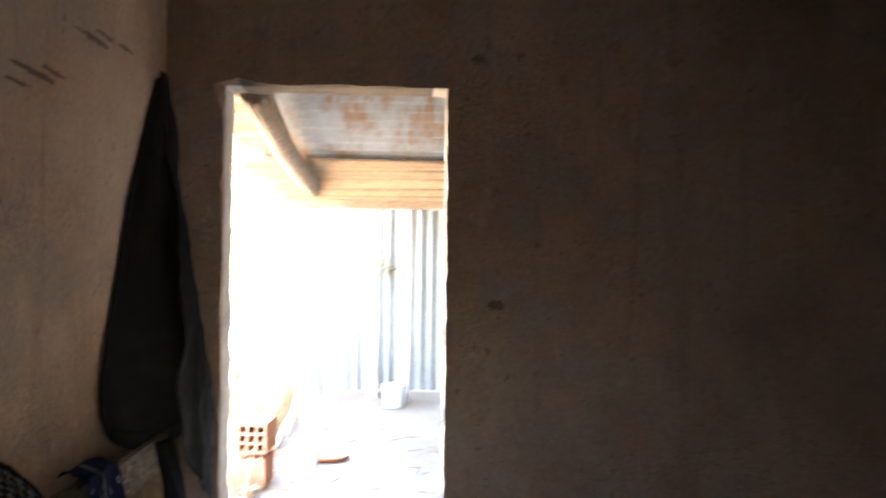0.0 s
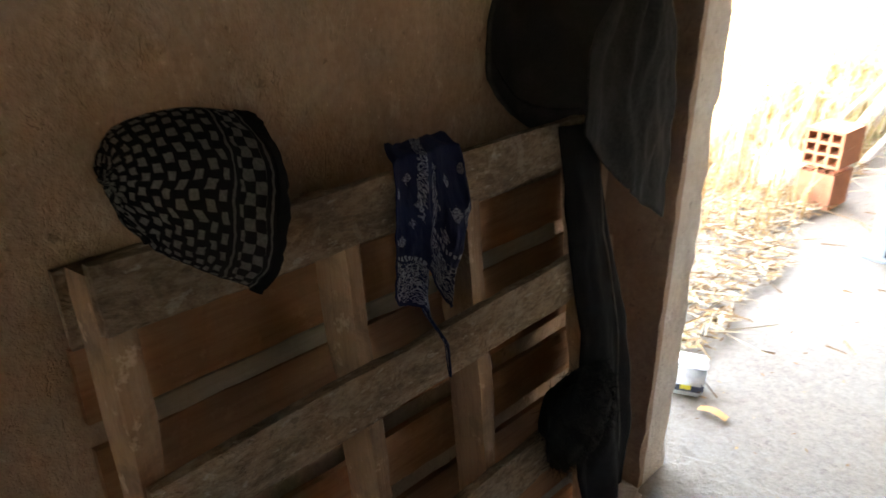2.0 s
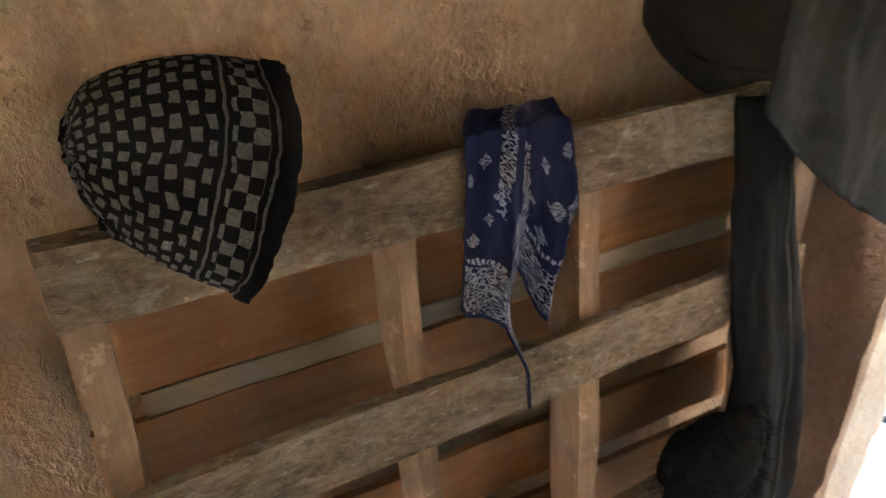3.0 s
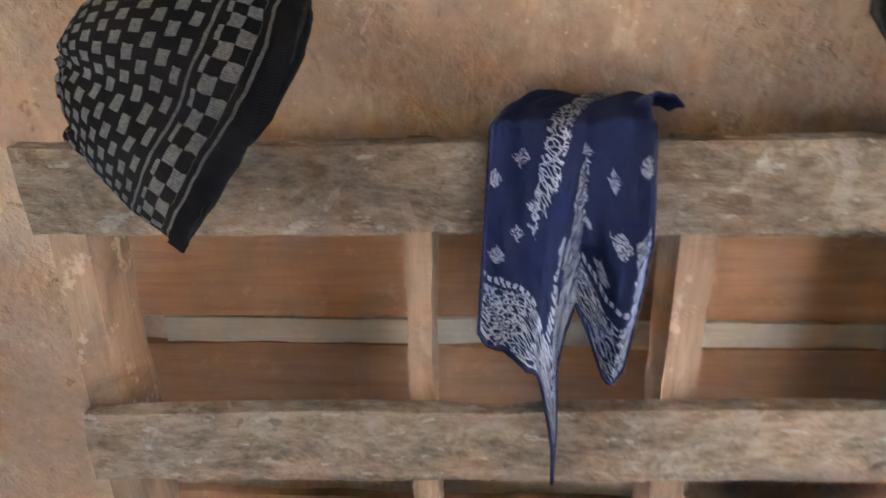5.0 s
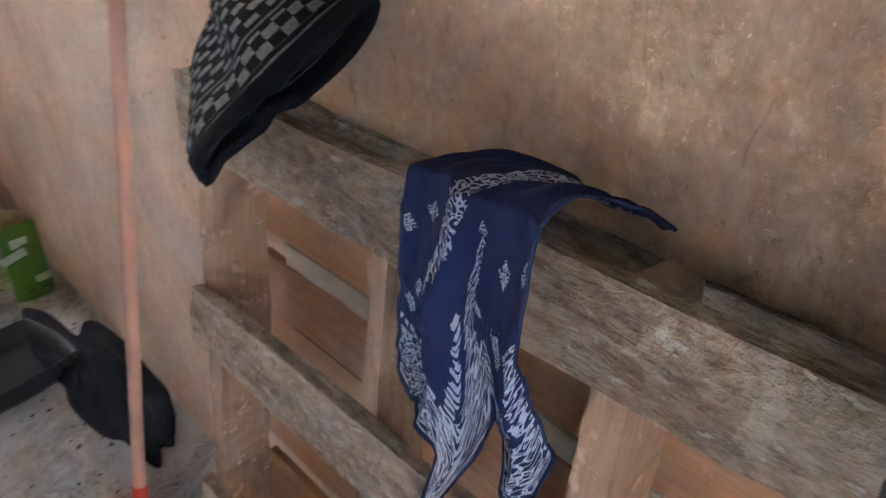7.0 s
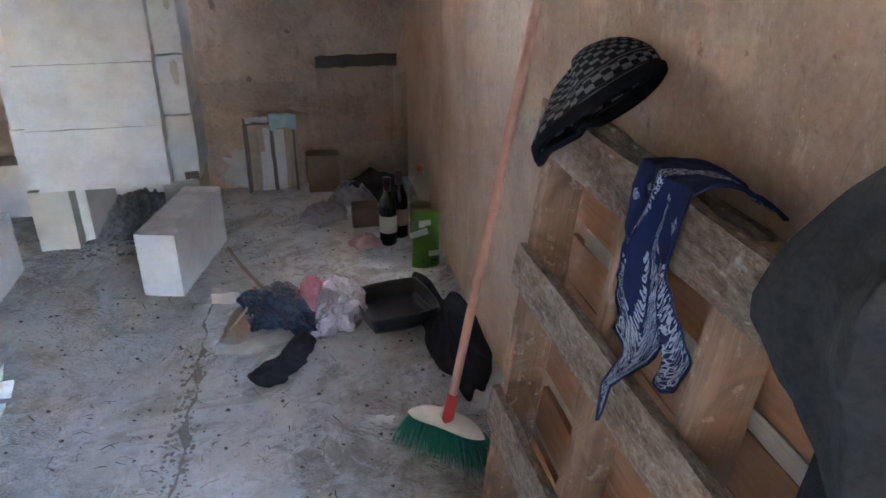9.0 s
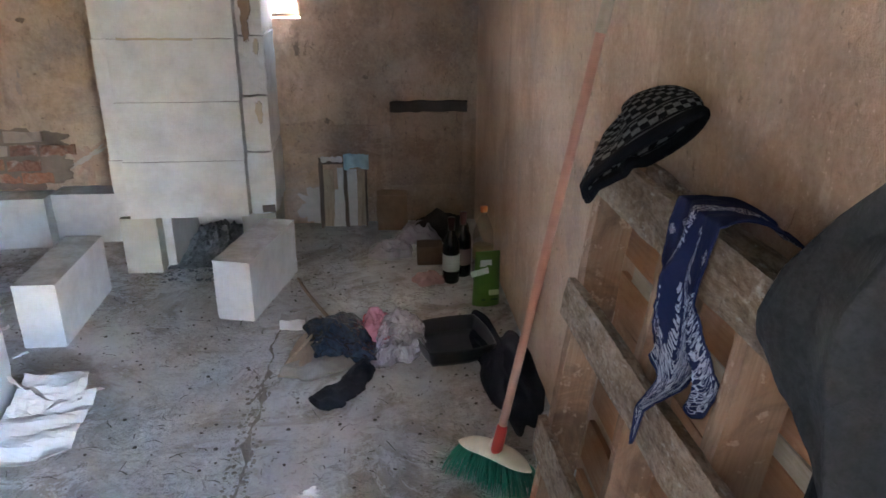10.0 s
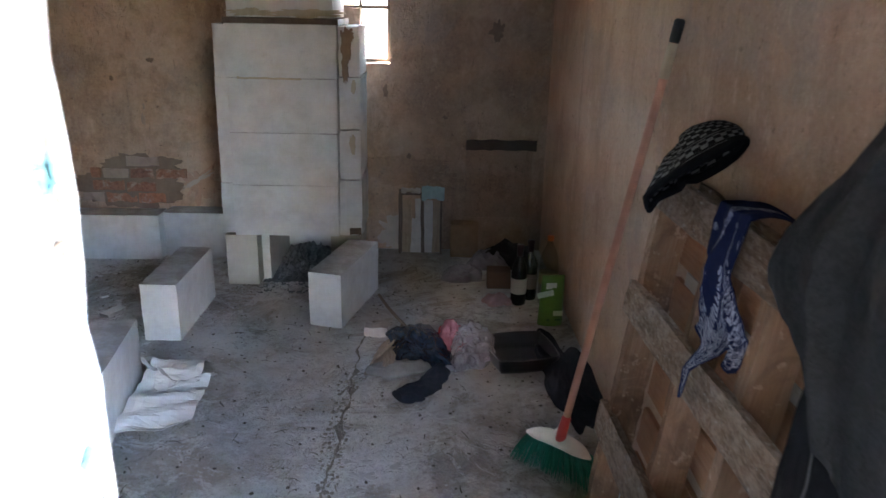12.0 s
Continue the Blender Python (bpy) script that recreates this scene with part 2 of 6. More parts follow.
M_PALLET = crusted_wood("pallet_wood_crusted", 1)
M_PALLET_V = wood("pallet_wood_upright", (0.36, 0.215, 0.13), (0.20, 0.115, 0.07), (0.43, 0.30, 0.21), 2, 0.7)
M_PALLET_R = wood("pallet_wood_fresh", (0.42, 0.215, 0.115), (0.28, 0.13, 0.065), (0.50, 0.29, 0.17), 1, 0.25)
M_PALLET_PALE = wood("pallet_wood_pale", (0.50, 0.44, 0.36), (0.36, 0.29, 0.22), (0.58, 0.53, 0.46), 1, 0.2)
M_BROWNWOOD = wood("old_timber", (0.33, 0.25, 0.18), (0.2, 0.14, 0.1), (0.45, 0.36, 0.28), 0, 0.4)
M_TIMBER_V = wood("old_post_timber", (0.42, 0.38, 0.33), (0.28, 0.24, 0.2), (0.55, 0.5, 0.45), 2, 0.3)


# ---- mesh helpers ----
def mesh_of(bm, name, mat, smooth=False):
    me = bpy.data.meshes.new(name)
    bm.normal_update()
    bm.to_mesh(me)
    bm.free()
    for mt in (mat if isinstance(mat, (list, tuple)) else [mat]):
        me.materials.append(mt)
    if smooth:
        for p in me.polygons:
            p.use_smooth = True
    return me


def thing(name, label, category, group="", at=None):
    ob = new(name)
    ob.empty_display_size = 0.05
    if at is not None:
        ob.matrix_world = at
    return tagged(ob, label, category, group)


def part(name, bm, mat, parent, label="", smooth=False, at=None):
    ob = new(name, mesh_of(bm, name, mat, smooth))
    ob.parent = parent
    if at is not None:
        ob.matrix_basis = at
    return tagged(ob, label) if label else ob


def solo(name, bm, mat, label, category, group="", kind="", smooth=False, at=None):
    ob = new(name, mesh_of(bm, name, mat, smooth))
    if at is not None:
        ob.matrix_world = at
    return tagged(ob, label, category, group, kind)


def add_box(bm, lo, hi, m=None):
    r = bmesh.ops.create_cube(bm, size=1.0)
    s = [h - l for l, h in zip(lo, hi)]
    c = [(h + l) / 2 for l, h in zip(lo, hi)]
    for v in r["verts"]:
        v.co = Vector((v.co.x * s[0] + c[0], v.co.y * s[1] + c[1], v.co.z * s[2] + c[2]))
        if m is not None:
            v.co = m @ v.co
    return r["verts"]


def box(lo, hi, bev=0.004, seg=1):
    bm = bmesh.new()
    add_box(bm, lo, hi)
    if bev:
        bmesh.ops.bevel(bm, geom=bm.edges[:], offset=bev, segments=seg, affect="EDGES")
    return bm


def rough_box(lo, hi, cuts=10, amp=0.004, freq=12.0, bev=0.003, seed=0.0, chip=0.0):
    """A sawn or cast box whose edges and faces are slightly uneven, with chipped edges."""
    bm = bmesh.new()
    n = [max(1, min(cuts, int((h - l) / 0.03))) for l, h in zip(lo, hi)]
    s = [h - l for l, h in zip(lo, hi)]
    vs = {}

    def vert(i, j, k):
        key = (i, j, k)
        if key not in vs:
            p = Vector((lo[0] + s[0] * i / n[0], lo[1] + s[1] * j / n[1], lo[2] + s[2] * k / n[2]))
            q = p * freq + Vector((seed, seed * 1.7, seed * 0.3))
            d = Vector((noise.noise(q), noise.noise(q + Vector((31, 0, 0))), noise.noise(q + Vector((0, 47, 0))))) * amp
            ends = sum(a in (0, b) for a, b in zip((i, j, k), n))
            if chip and ends >= 2:
                c = max(0.0, noise.noise(q * 2.3 + Vector((7, 7, 7))) - 0.1) * chip
                mid = Vector(((lo[0] + hi[0]) / 2, (lo[1] + hi[1]) / 2, (lo[2] + hi[2]) / 2))
                for a in range(3):
                    if (i, j, k)[a] in (0, n[a]):
                        d[a] += c if p[a] < mid[a] else -c
            vs[key] = bm.verts.new(p + d)
        return vs[key]

    for a, b, c in ((0, 1, 2), (1, 2, 0), (2, 0, 1)):
        for e in (0, n[c]):
            for i in range(n[a]):
                for j in range(n[b]):
                    q = []
                    for di, dj in ((0, 0), (1, 0), (1, 1), (0, 1)):
                        ix = [0, 0, 0]
                        ix[a], ix[b], ix[c] = i + di, j + dj, e
                        q.append(vert(*ix))
                    bm.faces.new(q if e else q[::-1])
    if bev:
        sharp = [ed for ed in bm.edges if len(ed.link_faces) == 2 and ed.calc_face_angle(0) > 1.0]
        bmesh.ops.bevel(bm, geom=sharp, offset=bev, segments=1, affect="EDGES")
    return bm


def tube(points, radii, sides=10, cap=True):
    bm = bmesh.new()
    rings = []
    for i, p in enumerate(points):
        p = Vector(p)
        a = Vector(points[max(0, i - 1)])
        b = Vector(points[min(len(points) - 1, i + 1)])
        d = (b - a).normalized()
        ref = Vector((0.31, 0.2, 0.93)) if abs(d.z) < 0.9 else Vector((1, 0, 0))
        u = d.cross(ref).normalized()
        w = d.cross(u)
        r = radii[i] if isinstance(radii, (list, tuple)) else radii
        rings.append([bm.verts.new(p + (u * math.cos(k * 2 * math.pi / sides) + w * math.sin(k * 2 * math.pi / sides)) * r) for k in range(sides)])
    for a, b in zip(rings, rings[1:]):
        for k in range(sides):
            bm.faces.new((a[k], a[(k + 1) % sides], b[(k + 1) % sides], b[k]))
    if cap:
        bm.faces.new(rings[0][::-1])
        bm.faces.new(rings[-1])
    return bm


def lathe(profile, sides=24):
    """Profile: (radius, height) from bottom to top."""
    bm = bmesh.new()
    rings = [[bm.verts.new((r * math.cos(k * 2 * math.pi / sides), r * math.sin(k * 2 * math.pi / sides), z)) for k in range(sides)] for r, z in profile]
    for a, b in zip(rings, rings[1:]):
        for k in range(sides):
            bm.faces.new((a[k], a[(k + 1) % sides], b[(k + 1) % sides], b[k]))
    bm.faces.new(rings[0][::-1])
    bm.faces.new(rings[-1])
    return bm


def sheet(nx, ny, fn, uv=True):
    """A grid surface from fn(s, t) with s, t in 0..1."""
    bm = bmesh.new()
    lay = bm.loops.layers.uv.new("UVMap") if uv else None
    g = [[bm.verts.new(fn(i / nx, j / ny)) for j in range(ny + 1)] for i in range(nx + 1)]
    for i in range(nx):
        for j in range(ny):
            f = bm.faces.new((g[i][j], g[i + 1][j], g[i + 1][j + 1], g[i][j + 1]))
            if uv:
                for lp, (a, b) in zip(f.loops, ((i, j), (i + 1, j), (i + 1, j + 1), (i, j + 1))):
                    lp[lay].uv = (a / nx, b / ny)
    return bm


def thick(ob, t, offset=0.0):
    md = ob.modifiers.new("thickness", "SOLIDIFY")
    md.thickness, md.offset = t, offset
    return ob


def fbm(p, octaves=4):
    return noise.fractal(p, 1.0, 2.0, octaves)


def cells(xs, ys, zs, solid):
    """A wall of cells with openings: faces only where a solid cell meets none."""
    bm = bmesh.new()
    vs = {}

    def vert(i, j, k):
        if (i, j, k) not in vs:
            vs[(i, j, k)] = bm.verts.new((xs[i], ys[j], zs[k]))
        return vs[(i, j, k)]

    nx, ny, nz = len(xs) - 1, len(ys) - 1, len(zs) - 1
    full = lambda i, j, k: 0 <= i < nx and 0 <= j < ny and 0 <= k < nz and solid(i, j, k)
    quads = {(1, 0, 0): ((1, 0, 0), (1, 1, 0), (1, 1, 1), (1, 0, 1)), (-1, 0, 0): ((0, 0, 0), (0, 0, 1), (0, 1, 1), (0, 1, 0)),
             (0, 1, 0): ((0, 1, 0), (0, 1, 1), (1, 1, 1), (1, 1, 0)), (0, -1, 0): ((0, 0, 0), (1, 0, 0), (1, 0, 1), (0, 0, 1)),
             (0, 0, 1): ((0, 0, 1), (1, 0, 1), (1, 1, 1), (0, 1, 1)), (0, 0, -1): ((0, 0, 0), (0, 1, 0), (1, 1, 0), (1, 0, 0))}
    for i in range(nx):
        for j in range(ny):
            for k in range(nz):
                if full(i, j, k):
                    for d, q in quads.items():
                        if not full(i + d[0], j + d[1], k + d[2]):
                            bm.faces.new([vert(i + a, j + b, k + c) for a, b, c in q])
    return bm


# ---- the room ----
XL, XR, YB, YD, YO, ZC = -0.87, 1.88, -0.85, 2.795, 2.93, 2.6
DL, DR, DT = -0.69, 0.0, 2.03

solo("floor", box((XL - 0.25, YB - 0.25, -0.2), (XR + 0.25, YO - 0.02, 0.0), 0), M_FLOOR, "worn grey concrete floor with dust and chips", "floor", kind="structure")
solo("ceiling", box((XL - 0.25, YB - 0.25, ZC), (XR + 0.25, YO, ZC + 0.15), 0), M_CEIL, "unseen ceiling coloured dark to cut bounced light", "ceiling", kind="structure")
solo("wall_west", box((XL - 0.25, YB - 0.25, 0.0), (XL, YO, ZC), 0), M_WALL, "stained brown plaster wall behind the pallet", "wall", kind="structure")
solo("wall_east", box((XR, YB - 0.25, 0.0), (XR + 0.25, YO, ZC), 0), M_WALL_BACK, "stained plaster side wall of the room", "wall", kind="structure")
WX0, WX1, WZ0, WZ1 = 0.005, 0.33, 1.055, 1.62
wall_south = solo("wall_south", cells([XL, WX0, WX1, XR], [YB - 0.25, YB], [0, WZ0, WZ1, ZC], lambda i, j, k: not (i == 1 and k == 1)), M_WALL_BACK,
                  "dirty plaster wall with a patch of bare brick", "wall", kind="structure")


def door_wall():
    bm = bmesh.new()
    jamb = []
    n = 46
    for i in range(n + 1):
        jamb.append((DL, DT * i / n, 1, 0))
    for i in range(1, 16):
        jamb.append((DL + (DR - DL) * i / 16, DT, 0, -1))
    for i in range(n + 1):
        jamb.append((DR, DT * (1 - i / n), -1, 0))
    loops = []
    for y, amp, seed in ((YD, 0.010, 1.0), (YD + 0.02, 0.003, 4.0), (YO - 0.02, 0.003, 8.0), (YO, 0.012, 12.0)):
        ring = []
        for k, (x, z, sx, sz) in enumerate(jamb):
            a = max(0.0, fbm(Vector((x * 9 + seed, z * 16, seed))) + 0.15) * amp
            corner_drop = 0.035 * max(0.0, 1 - math.hypot(x - DL, z - DT) / 0.1) if y == YD else 0.0
            ring.append(bm.verts.new((x - sx * (a + corner_drop), y, z - sz * (a + corner_drop))))
        loops.append(ring)
    for a, b in zip(loops, loops[1:]):
        for k in range(len(a) - 1):
            f = bm.faces.new((a[k], a[k + 1], b[k + 1], b[k]))
            # Index 3: the soffit's shade is put into its dark colour.
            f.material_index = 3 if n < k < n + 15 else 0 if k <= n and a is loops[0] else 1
    for ring, y, mi in ((loops[0], YD, 0), (loops[-1], YO, 2)):
        rim = []
        for k, (x, z, sx, sz) in enumerate(jamb):
            if k <= n:
                p = (XL, y, z)
            elif k < n + 16:
                p = (x, y, ZC)
            else:
                p = (XR, y, z)
            rim.append(bm.verts.new(p))
        for k in range(len(ring) - 1):
            bm.faces.new((rim[k], rim[k + 1], ring[k + 1], ring[k])).material_index = mi
        tl, tr = bm.verts.new((XL, y, ZC)), bm.verts.new((XR, y, ZC))
        bm.faces.new((rim[n], tl, rim[n + 1])).material_index = mi
        bm.faces.new((rim[n + 15], tr, rim[n + 16])).material_index = mi
    bmesh.ops.recalc_face_normals(bm, faces=bm.faces[:])
    return bm


solo("wall_north", door_wall(), [M_DOORWALL, M_REVEAL, M_OUTWALL, M_SOOT_SHADE], "dark brown painted wall with an open doorway", "wall", kind="structure")

# ---- window in the back wall ----
M_IRON = plain("rusty_iron", (0.10, 0.075, 0.06), 0.7, 0.3, 0.4, 60, 0.002)
win = tagged(thing("window_1", "small steel window with dirty panes", "window"), kind="structure")
part("window_frame", cells([WX0, WX0 + 0.022, WX1 - 0.022, WX1], [YB - 0.13, YB - 0.10], [WZ0, WZ0 + 0.02, WZ1 - 0.022, WZ1], lambda i, j, k: not (i == 1 and k == 1)), M_IRON, win)
for i in range(1, 2):
    z = WZ0 + i * 0.29
    part("glazing_bar", box((WX0 + 0.022, YB - 0.128, z - 0.011), (WX1 - 0.022, YB - 0.102, z + 0.011), 0.003), M_IRON, win)
for i in range(1, 2):
    x = WX0 + i * 0.165
    part("glazing_bar", box((x - 0.009, YB - 0.127, WZ0 + 0.02), (x + 0.009, YB - 0.103, WZ1 - 0.022), 0.003), M_IRON, win)

part("infill", rough_box((WX0 + 0.165, YB - 0.16, WZ0), (WX1, YB - 0.06, WZ0 + 0.285), 12, 0.008, 14, 0.004, 4.0, 0.015), M_SOOT_SHADE, win, "rough dark mortar infill")

# ---- bare bricks in the back wall ----
def weathered_brick():
    m = Mat("old_brick", 0.95, spec=0.15)
    n1, n2 = m.noise(16, 6, 0.7, dist=0.6), m.noise(60, 5, 0.7)
    c = m.mix(m.random(), (0.22, 0.11, 0.078), (0.38, 0.17, 0.10))
    c = m.mix(m.ramp(n1, [(0.50, (0.0,)), (0.62, (0.85,))]), c, (0.42, 0.34, 0.28))
    c = m.mix(m.ramp(n1, [(0.30, (0.7,)), (0.42, (0.0,))]), c, (0.08, 0.06, 0.05))
    m.color(m.mix(0.25, c, m.ramp(n2, [(0.35, (0.08, 0.055, 0.045)), (0.65, (0.42, 0.27, 0.2))])))
    return m.bump(m.math("ADD", n1, n2), 0.012, 0.9).m


M_BRICK = weathered_brick()
M_BRICK_GREY = plain("mortar_smeared_brick", (0.36, 0.285, 0.235), 0.95, var=0.5, scale=22, bump=0.006, spec=0.2)


def blob_outline(cx, cz, rx, rz, n, amp, seed):
    out = []
    for i in range(n):
        a = 2 * math.pi * i / n
        r = 1 + amp * noise.noise(Vector((math.cos(a) * 2.6 + seed, math.sin(a) * 2.6, seed))) + amp * 0.5 * noise.noise(Vector((math.cos(a) * 8 + seed, math.sin(a) * 8, seed)))
        out.append((cx + rx * r * math.cos(a), cz + rz * r * math.sin(a)))
    return out


def patch(cx, cz, rx, rz, y, seed, amp=0.5, lift=0.003):
    bm = bmesh.new()
    ring = [bm.verts.new((x, y + lift, z)) for x, z in blob_outline(cx, cz, rx, rz, 60, amp, seed)]
    rim = [bm.verts.new((v.co.x + (v.co.x - cx) * 0.04, y - 0.002, v.co.z + (v.co.z - cz) * 0.04)) for v in ring]
    mid = bm.verts.new((cx, y + lift, cz))
    for i in range(60):
        j = (i + 1) % 60
        bm.faces.new((ring[i], mid, ring[j]))
        bm.faces.new((rim[i], ring[i], ring[j], rim[j]))
    bmesh.ops.recalc_face_normals(bm, faces=bm.faces[:])
    return bm


M_MORTAR_RAW = plain("raw_mortar", (0.21, 0.155, 0.12), 0.95, var=0.5, scale=30, bump=0.006)
part("mortar_patch", patch(1.50, 0.345, 0.29, 0.115, YB, 3.1, 0.35), M_MORTAR_RAW, wall_south, "bare crumbling mortar")
part("mortar_patch", patch(1.40, 0.46, 0.21, 0.075, YB, 7.4, 0.4, 0.0045), M_MORTAR_RAW, wall_south, "bare crumbling mortar")
rngb = random.Random(3)
for row, (x0, x1) in enumerate(((1.29, 1.835), (1.335, 1.72), (1.16, 1.69), (1.30, 1.52))):
    z = 0.256 + row * 0.071
    x = x0 + rngb.uniform(-0.01, 0.01)
    while x < x1 - 0.05:
        w = min(rngb.uniform(0.115, 0.185), x1 - x)
        sag = rngb.uniform(-0.004, 0.004)
        part("brick", rough_box((x, YB - 0.02, z + sag), (x + w, YB + rngb.uniform(0.008, 0.018), z + sag + rngb.uniform(0.050, 0.058)), 8, 0.007, 25, 0.004, x * 9 + row, 0.028), M_BRICK if rngb.random() < 0.72 else M_BRICK_GREY, wall_south)
        x += w + rngb.uniform(0.010, 0.016)
part("plaster_scar", patch(1.37, 0.73, 0.012, 0.03, YB, 8.0, 0.5, 0.004), M_BRICK_GREY, wall_south, "small chipped hole in the plaster")
part("plaster_scar", patch(1.36, 0.80, 0.006, 0.02, YB, 9.0, 0.5, 0.004), M_BRICK_GREY, wall_south, "small chipped hole in the plaster")
M_SCAR = plain("dark_scar", (0.20, 0.145, 0.11), 0.95, var=0.5, scale=40, bump=0.006)
M_BARE = plaster("bare_red_render", (0.40, 0.24, 0.18), (0.30, 0.18, 0.13), (0.46, 0.32, 0.25), 0.4)
M_WASH = plain("old_whitewash", (0.46, 0.41, 0.37), 0.95, var=0.6, scale=9, bump=0.003)
for cx, cz, rx, rz, sd in ((-0.574, 1.237, 0.035, 0.05, 1.0), (0.03, 0.91, 0.012, 0.035, 2.0), (0.175, 0.97, 0.018, 0.06, 3.0), (-0.30, 0.77, 0.012, 0.01, 4.0), (-0.10, 0.55, 0.012, 0.014, 5.0), (1.30, 1.05, 0.02, 0.012, 6.0), (1.52, 0.95, 0.012, 0.012, 7.0)):
    part("plaster_scar", patch(cx, cz, rx, rz, YB, 70.0 + sd, 0.6, 0.003), M_SCAR, wall_south, "dark chipped scar")
part("whitewash", patch(-0.02, 0.10, 0.10, 0.09, YB, 81.0, 0.5, 0.002), M_WASH, wall_south, "pale patch of old whitewash")
part("whitewash", patch(1.10, 0.36, 0.10, 0.09, YB, 82.0, 0.9, 0.002), M_BARE, wall_south, "reddish bare render where plaster fell")
part("whitewash", patch(0.0, 0.0, 0.085, 0.014, 0.0, 85.0, 0.9, 0.004), M_WASH, wall_south, "pale plaster scrape", at=Matrix.Translation((1.09, YB, 0.395)) @ pose(0, 0, 0, 0, 32, 0))
M_SOOTWALL = plaster("sooty_patch_plaster", (0.36, 0.25, 0.18), (0.20, 0.135, 0.10), (0.46, 0.34, 0.26), 0.7)
part("plaster_patch", rough_box((-0.80, YB - 0.02, 0.20), (-0.42, YB + 0.005, 0.59), 10, 0.004, 10, 0.002, 6.0, 0.01), M_SOOTWALL, wall_south, "darker plaster in a walled-up opening")
part("plaster_patch", patch(0.0, 0.50, 0.30, 0.05, YB, 83.0, 0.7, 0.002), M_SOOTWALL, wall_south, "sooty smear on the plaster")
part("plaster_patch", patch(-0.15, 0.42, 0.20, 0.07, YB, 84.0, 0.8, 0.0025), M_SOOTWALL, wall_south, "sooty smear on the plaster")
# Raised dark strip drawn in place of the lintel set into the wall.
solo("wall_lintel", rough_box((-0.82, YB, 0.595), (-0.42, YB + 0.025, 0.65), 12, 0.006, 14, 0.003, 2.0, 0.01), plain("dark_lintel", (0.075, 0.06, 0.05), 0.9, var=0.4),
     "dark strip for the lintel over the walled-up opening", "rail")

# ---- aerated concrete blocks ----
def aac_block(sx, sy, sz, seed):
    return rough_box((-sx / 2, -sy / 2, 0), (sx / 2, sy / 2, sz), 16, 0.0008, 9, 0.0025, seed, 0.005)


def loose_block(x, y, yaw, label, seed, size=(0.15, 0.5, 0.25), lean=0.0):
    return solo("concrete_block", aac_block(*size, seed), M_AAC, label, "building block", "loose blocks on the floor", at=pose(x, y, 0.0, lean, 0, yaw))


loose_block(0.165, 0.028, -14.5, "white aerated concrete block standing on edge on the floor", 1.0)
loose_block(0.885, 0.18, -0.5, "white aerated concrete block with a dusty top on the floor", 2.0)
loose_block(0.884, 1.03, 7.3, "white aerated concrete block beside crumpled paper on the floor", 3.0)
loose_block(1.675, 0.285, 0.0, "white aerated concrete block standing by the side wall", 4.0)
loose_block(1.50, -0.665, 91.0, "white aerated concrete block lying along the back wall", 5.0)
loose_block(1.03, -0.73, 89.0, "chipped white aerated concrete block along the back wall", 6.0, (0.15, 0.42, 0.25))

M_MUD_PALE = plain("dried_pale_mortar", (0.42, 0.36, 0.27), 0.95, var=0.4)
M_MUD = plain("brown_mortar", (0.22, 0.15, 0.105), 0.95, var=0.5, scale=30, bump=0.008)

# ---- fireplace of blocks ----
fire = thing("fireplace", "unfinished fireplace of white aerated concrete blocks against the wall", "fireplace", at=pose(0, 0, 0))


def fire_block(name, lo, hi, seed, mat=None, label="", chip=0.008):
    return part(name, rough_box(lo, hi, 16, 0.0008, 9, 0.003, seed, chip * 0.6), mat or M_AAC, fire, label)


for i, (z0, z1, dx, dy) in enumerate(((0.283, 0.531, 0.004, 0.0), (0.533, 0.780, 0.0, 0.002), (0.782, 1.030, -0.004, 0.004), (1.032, 1.268, -0.006, 0.006))):
    fire_block("front_block", (0.212 + dx, -0.245 + dy, z0), (0.712 + dx, -0.167 + dy, z1), 11.0 + i)
    fire_block("side_block", (0.690, -0.70, z0 - 0.006), (0.788 - 0.004 * i, -0.222 - 0.006 * (i % 2), z1 - 0.004), 21.0 + i)
    fire_block("side_block", (0.118 + 0.003 * (i % 2), -0.70, z0 - (0.05 if i == 0 else 0.006)), (0.2335, -0.345 + 0.006 * (i % 2), z1 - 0.008), 31.0 + i, chip=0.03)
fire_block("rear_block", (0.235, -0.845, 0.0), (0.688, -0.72, 1.26), 41.0)
fire_block("support_block", (0.632, -0.70, 0.0), (0.788, -0.235, 0.262), 42.0, M_AAC_SHADE, "beige block toned darker for the shade under the slabs")
fire_block("support_block", (0.13, -0.70, 0.0), (0.285, -0.36, 0.228), 43.0, M_AAC_SHADE, "beige block toned darker for the shade under the slabs")
part("inner_slab", rough_box((-0.02, -0.40, 0.0), (0.02, 0.0, 0.262), 12, 0.001, 9, 0.003, 47.0, 0.004), M_AAC, fire, at=pose(0.605, -0.30, 0, 0, 0, -3))
part("mortar_bead", rough_box((0.37, -0.166, 1.026), (0.66, -0.159, 1.036), 20, 0.004, 30, 0.001, 48.0, 0.004), M_MUD_PALE, fire, "thin bead of squeezed mortar")
part("mortar_lump", rough_box((0.125, -0.349, 0.238), (0.185, -0.336, 0.272), 6, 0.008, 25, 0.002, 49.0, 0.01), M_SOOT_SHADE, fire, "dark mortar lump")
fire_block("mortar_bed", (0.205, -0.70, 1.262), (0.725, -0.215, 1.292), 44.0, M_SOOT_SHADE, "dark mortar bed", 0.02)
for i in range(5):
    z0 = 1.294 + i * 0.26
    fire_block("flue_block", (0.232, -0.70, z0), (0.716, -0.262, min(z0 + 0.256, ZC - 0.004)), 51.0 + i)
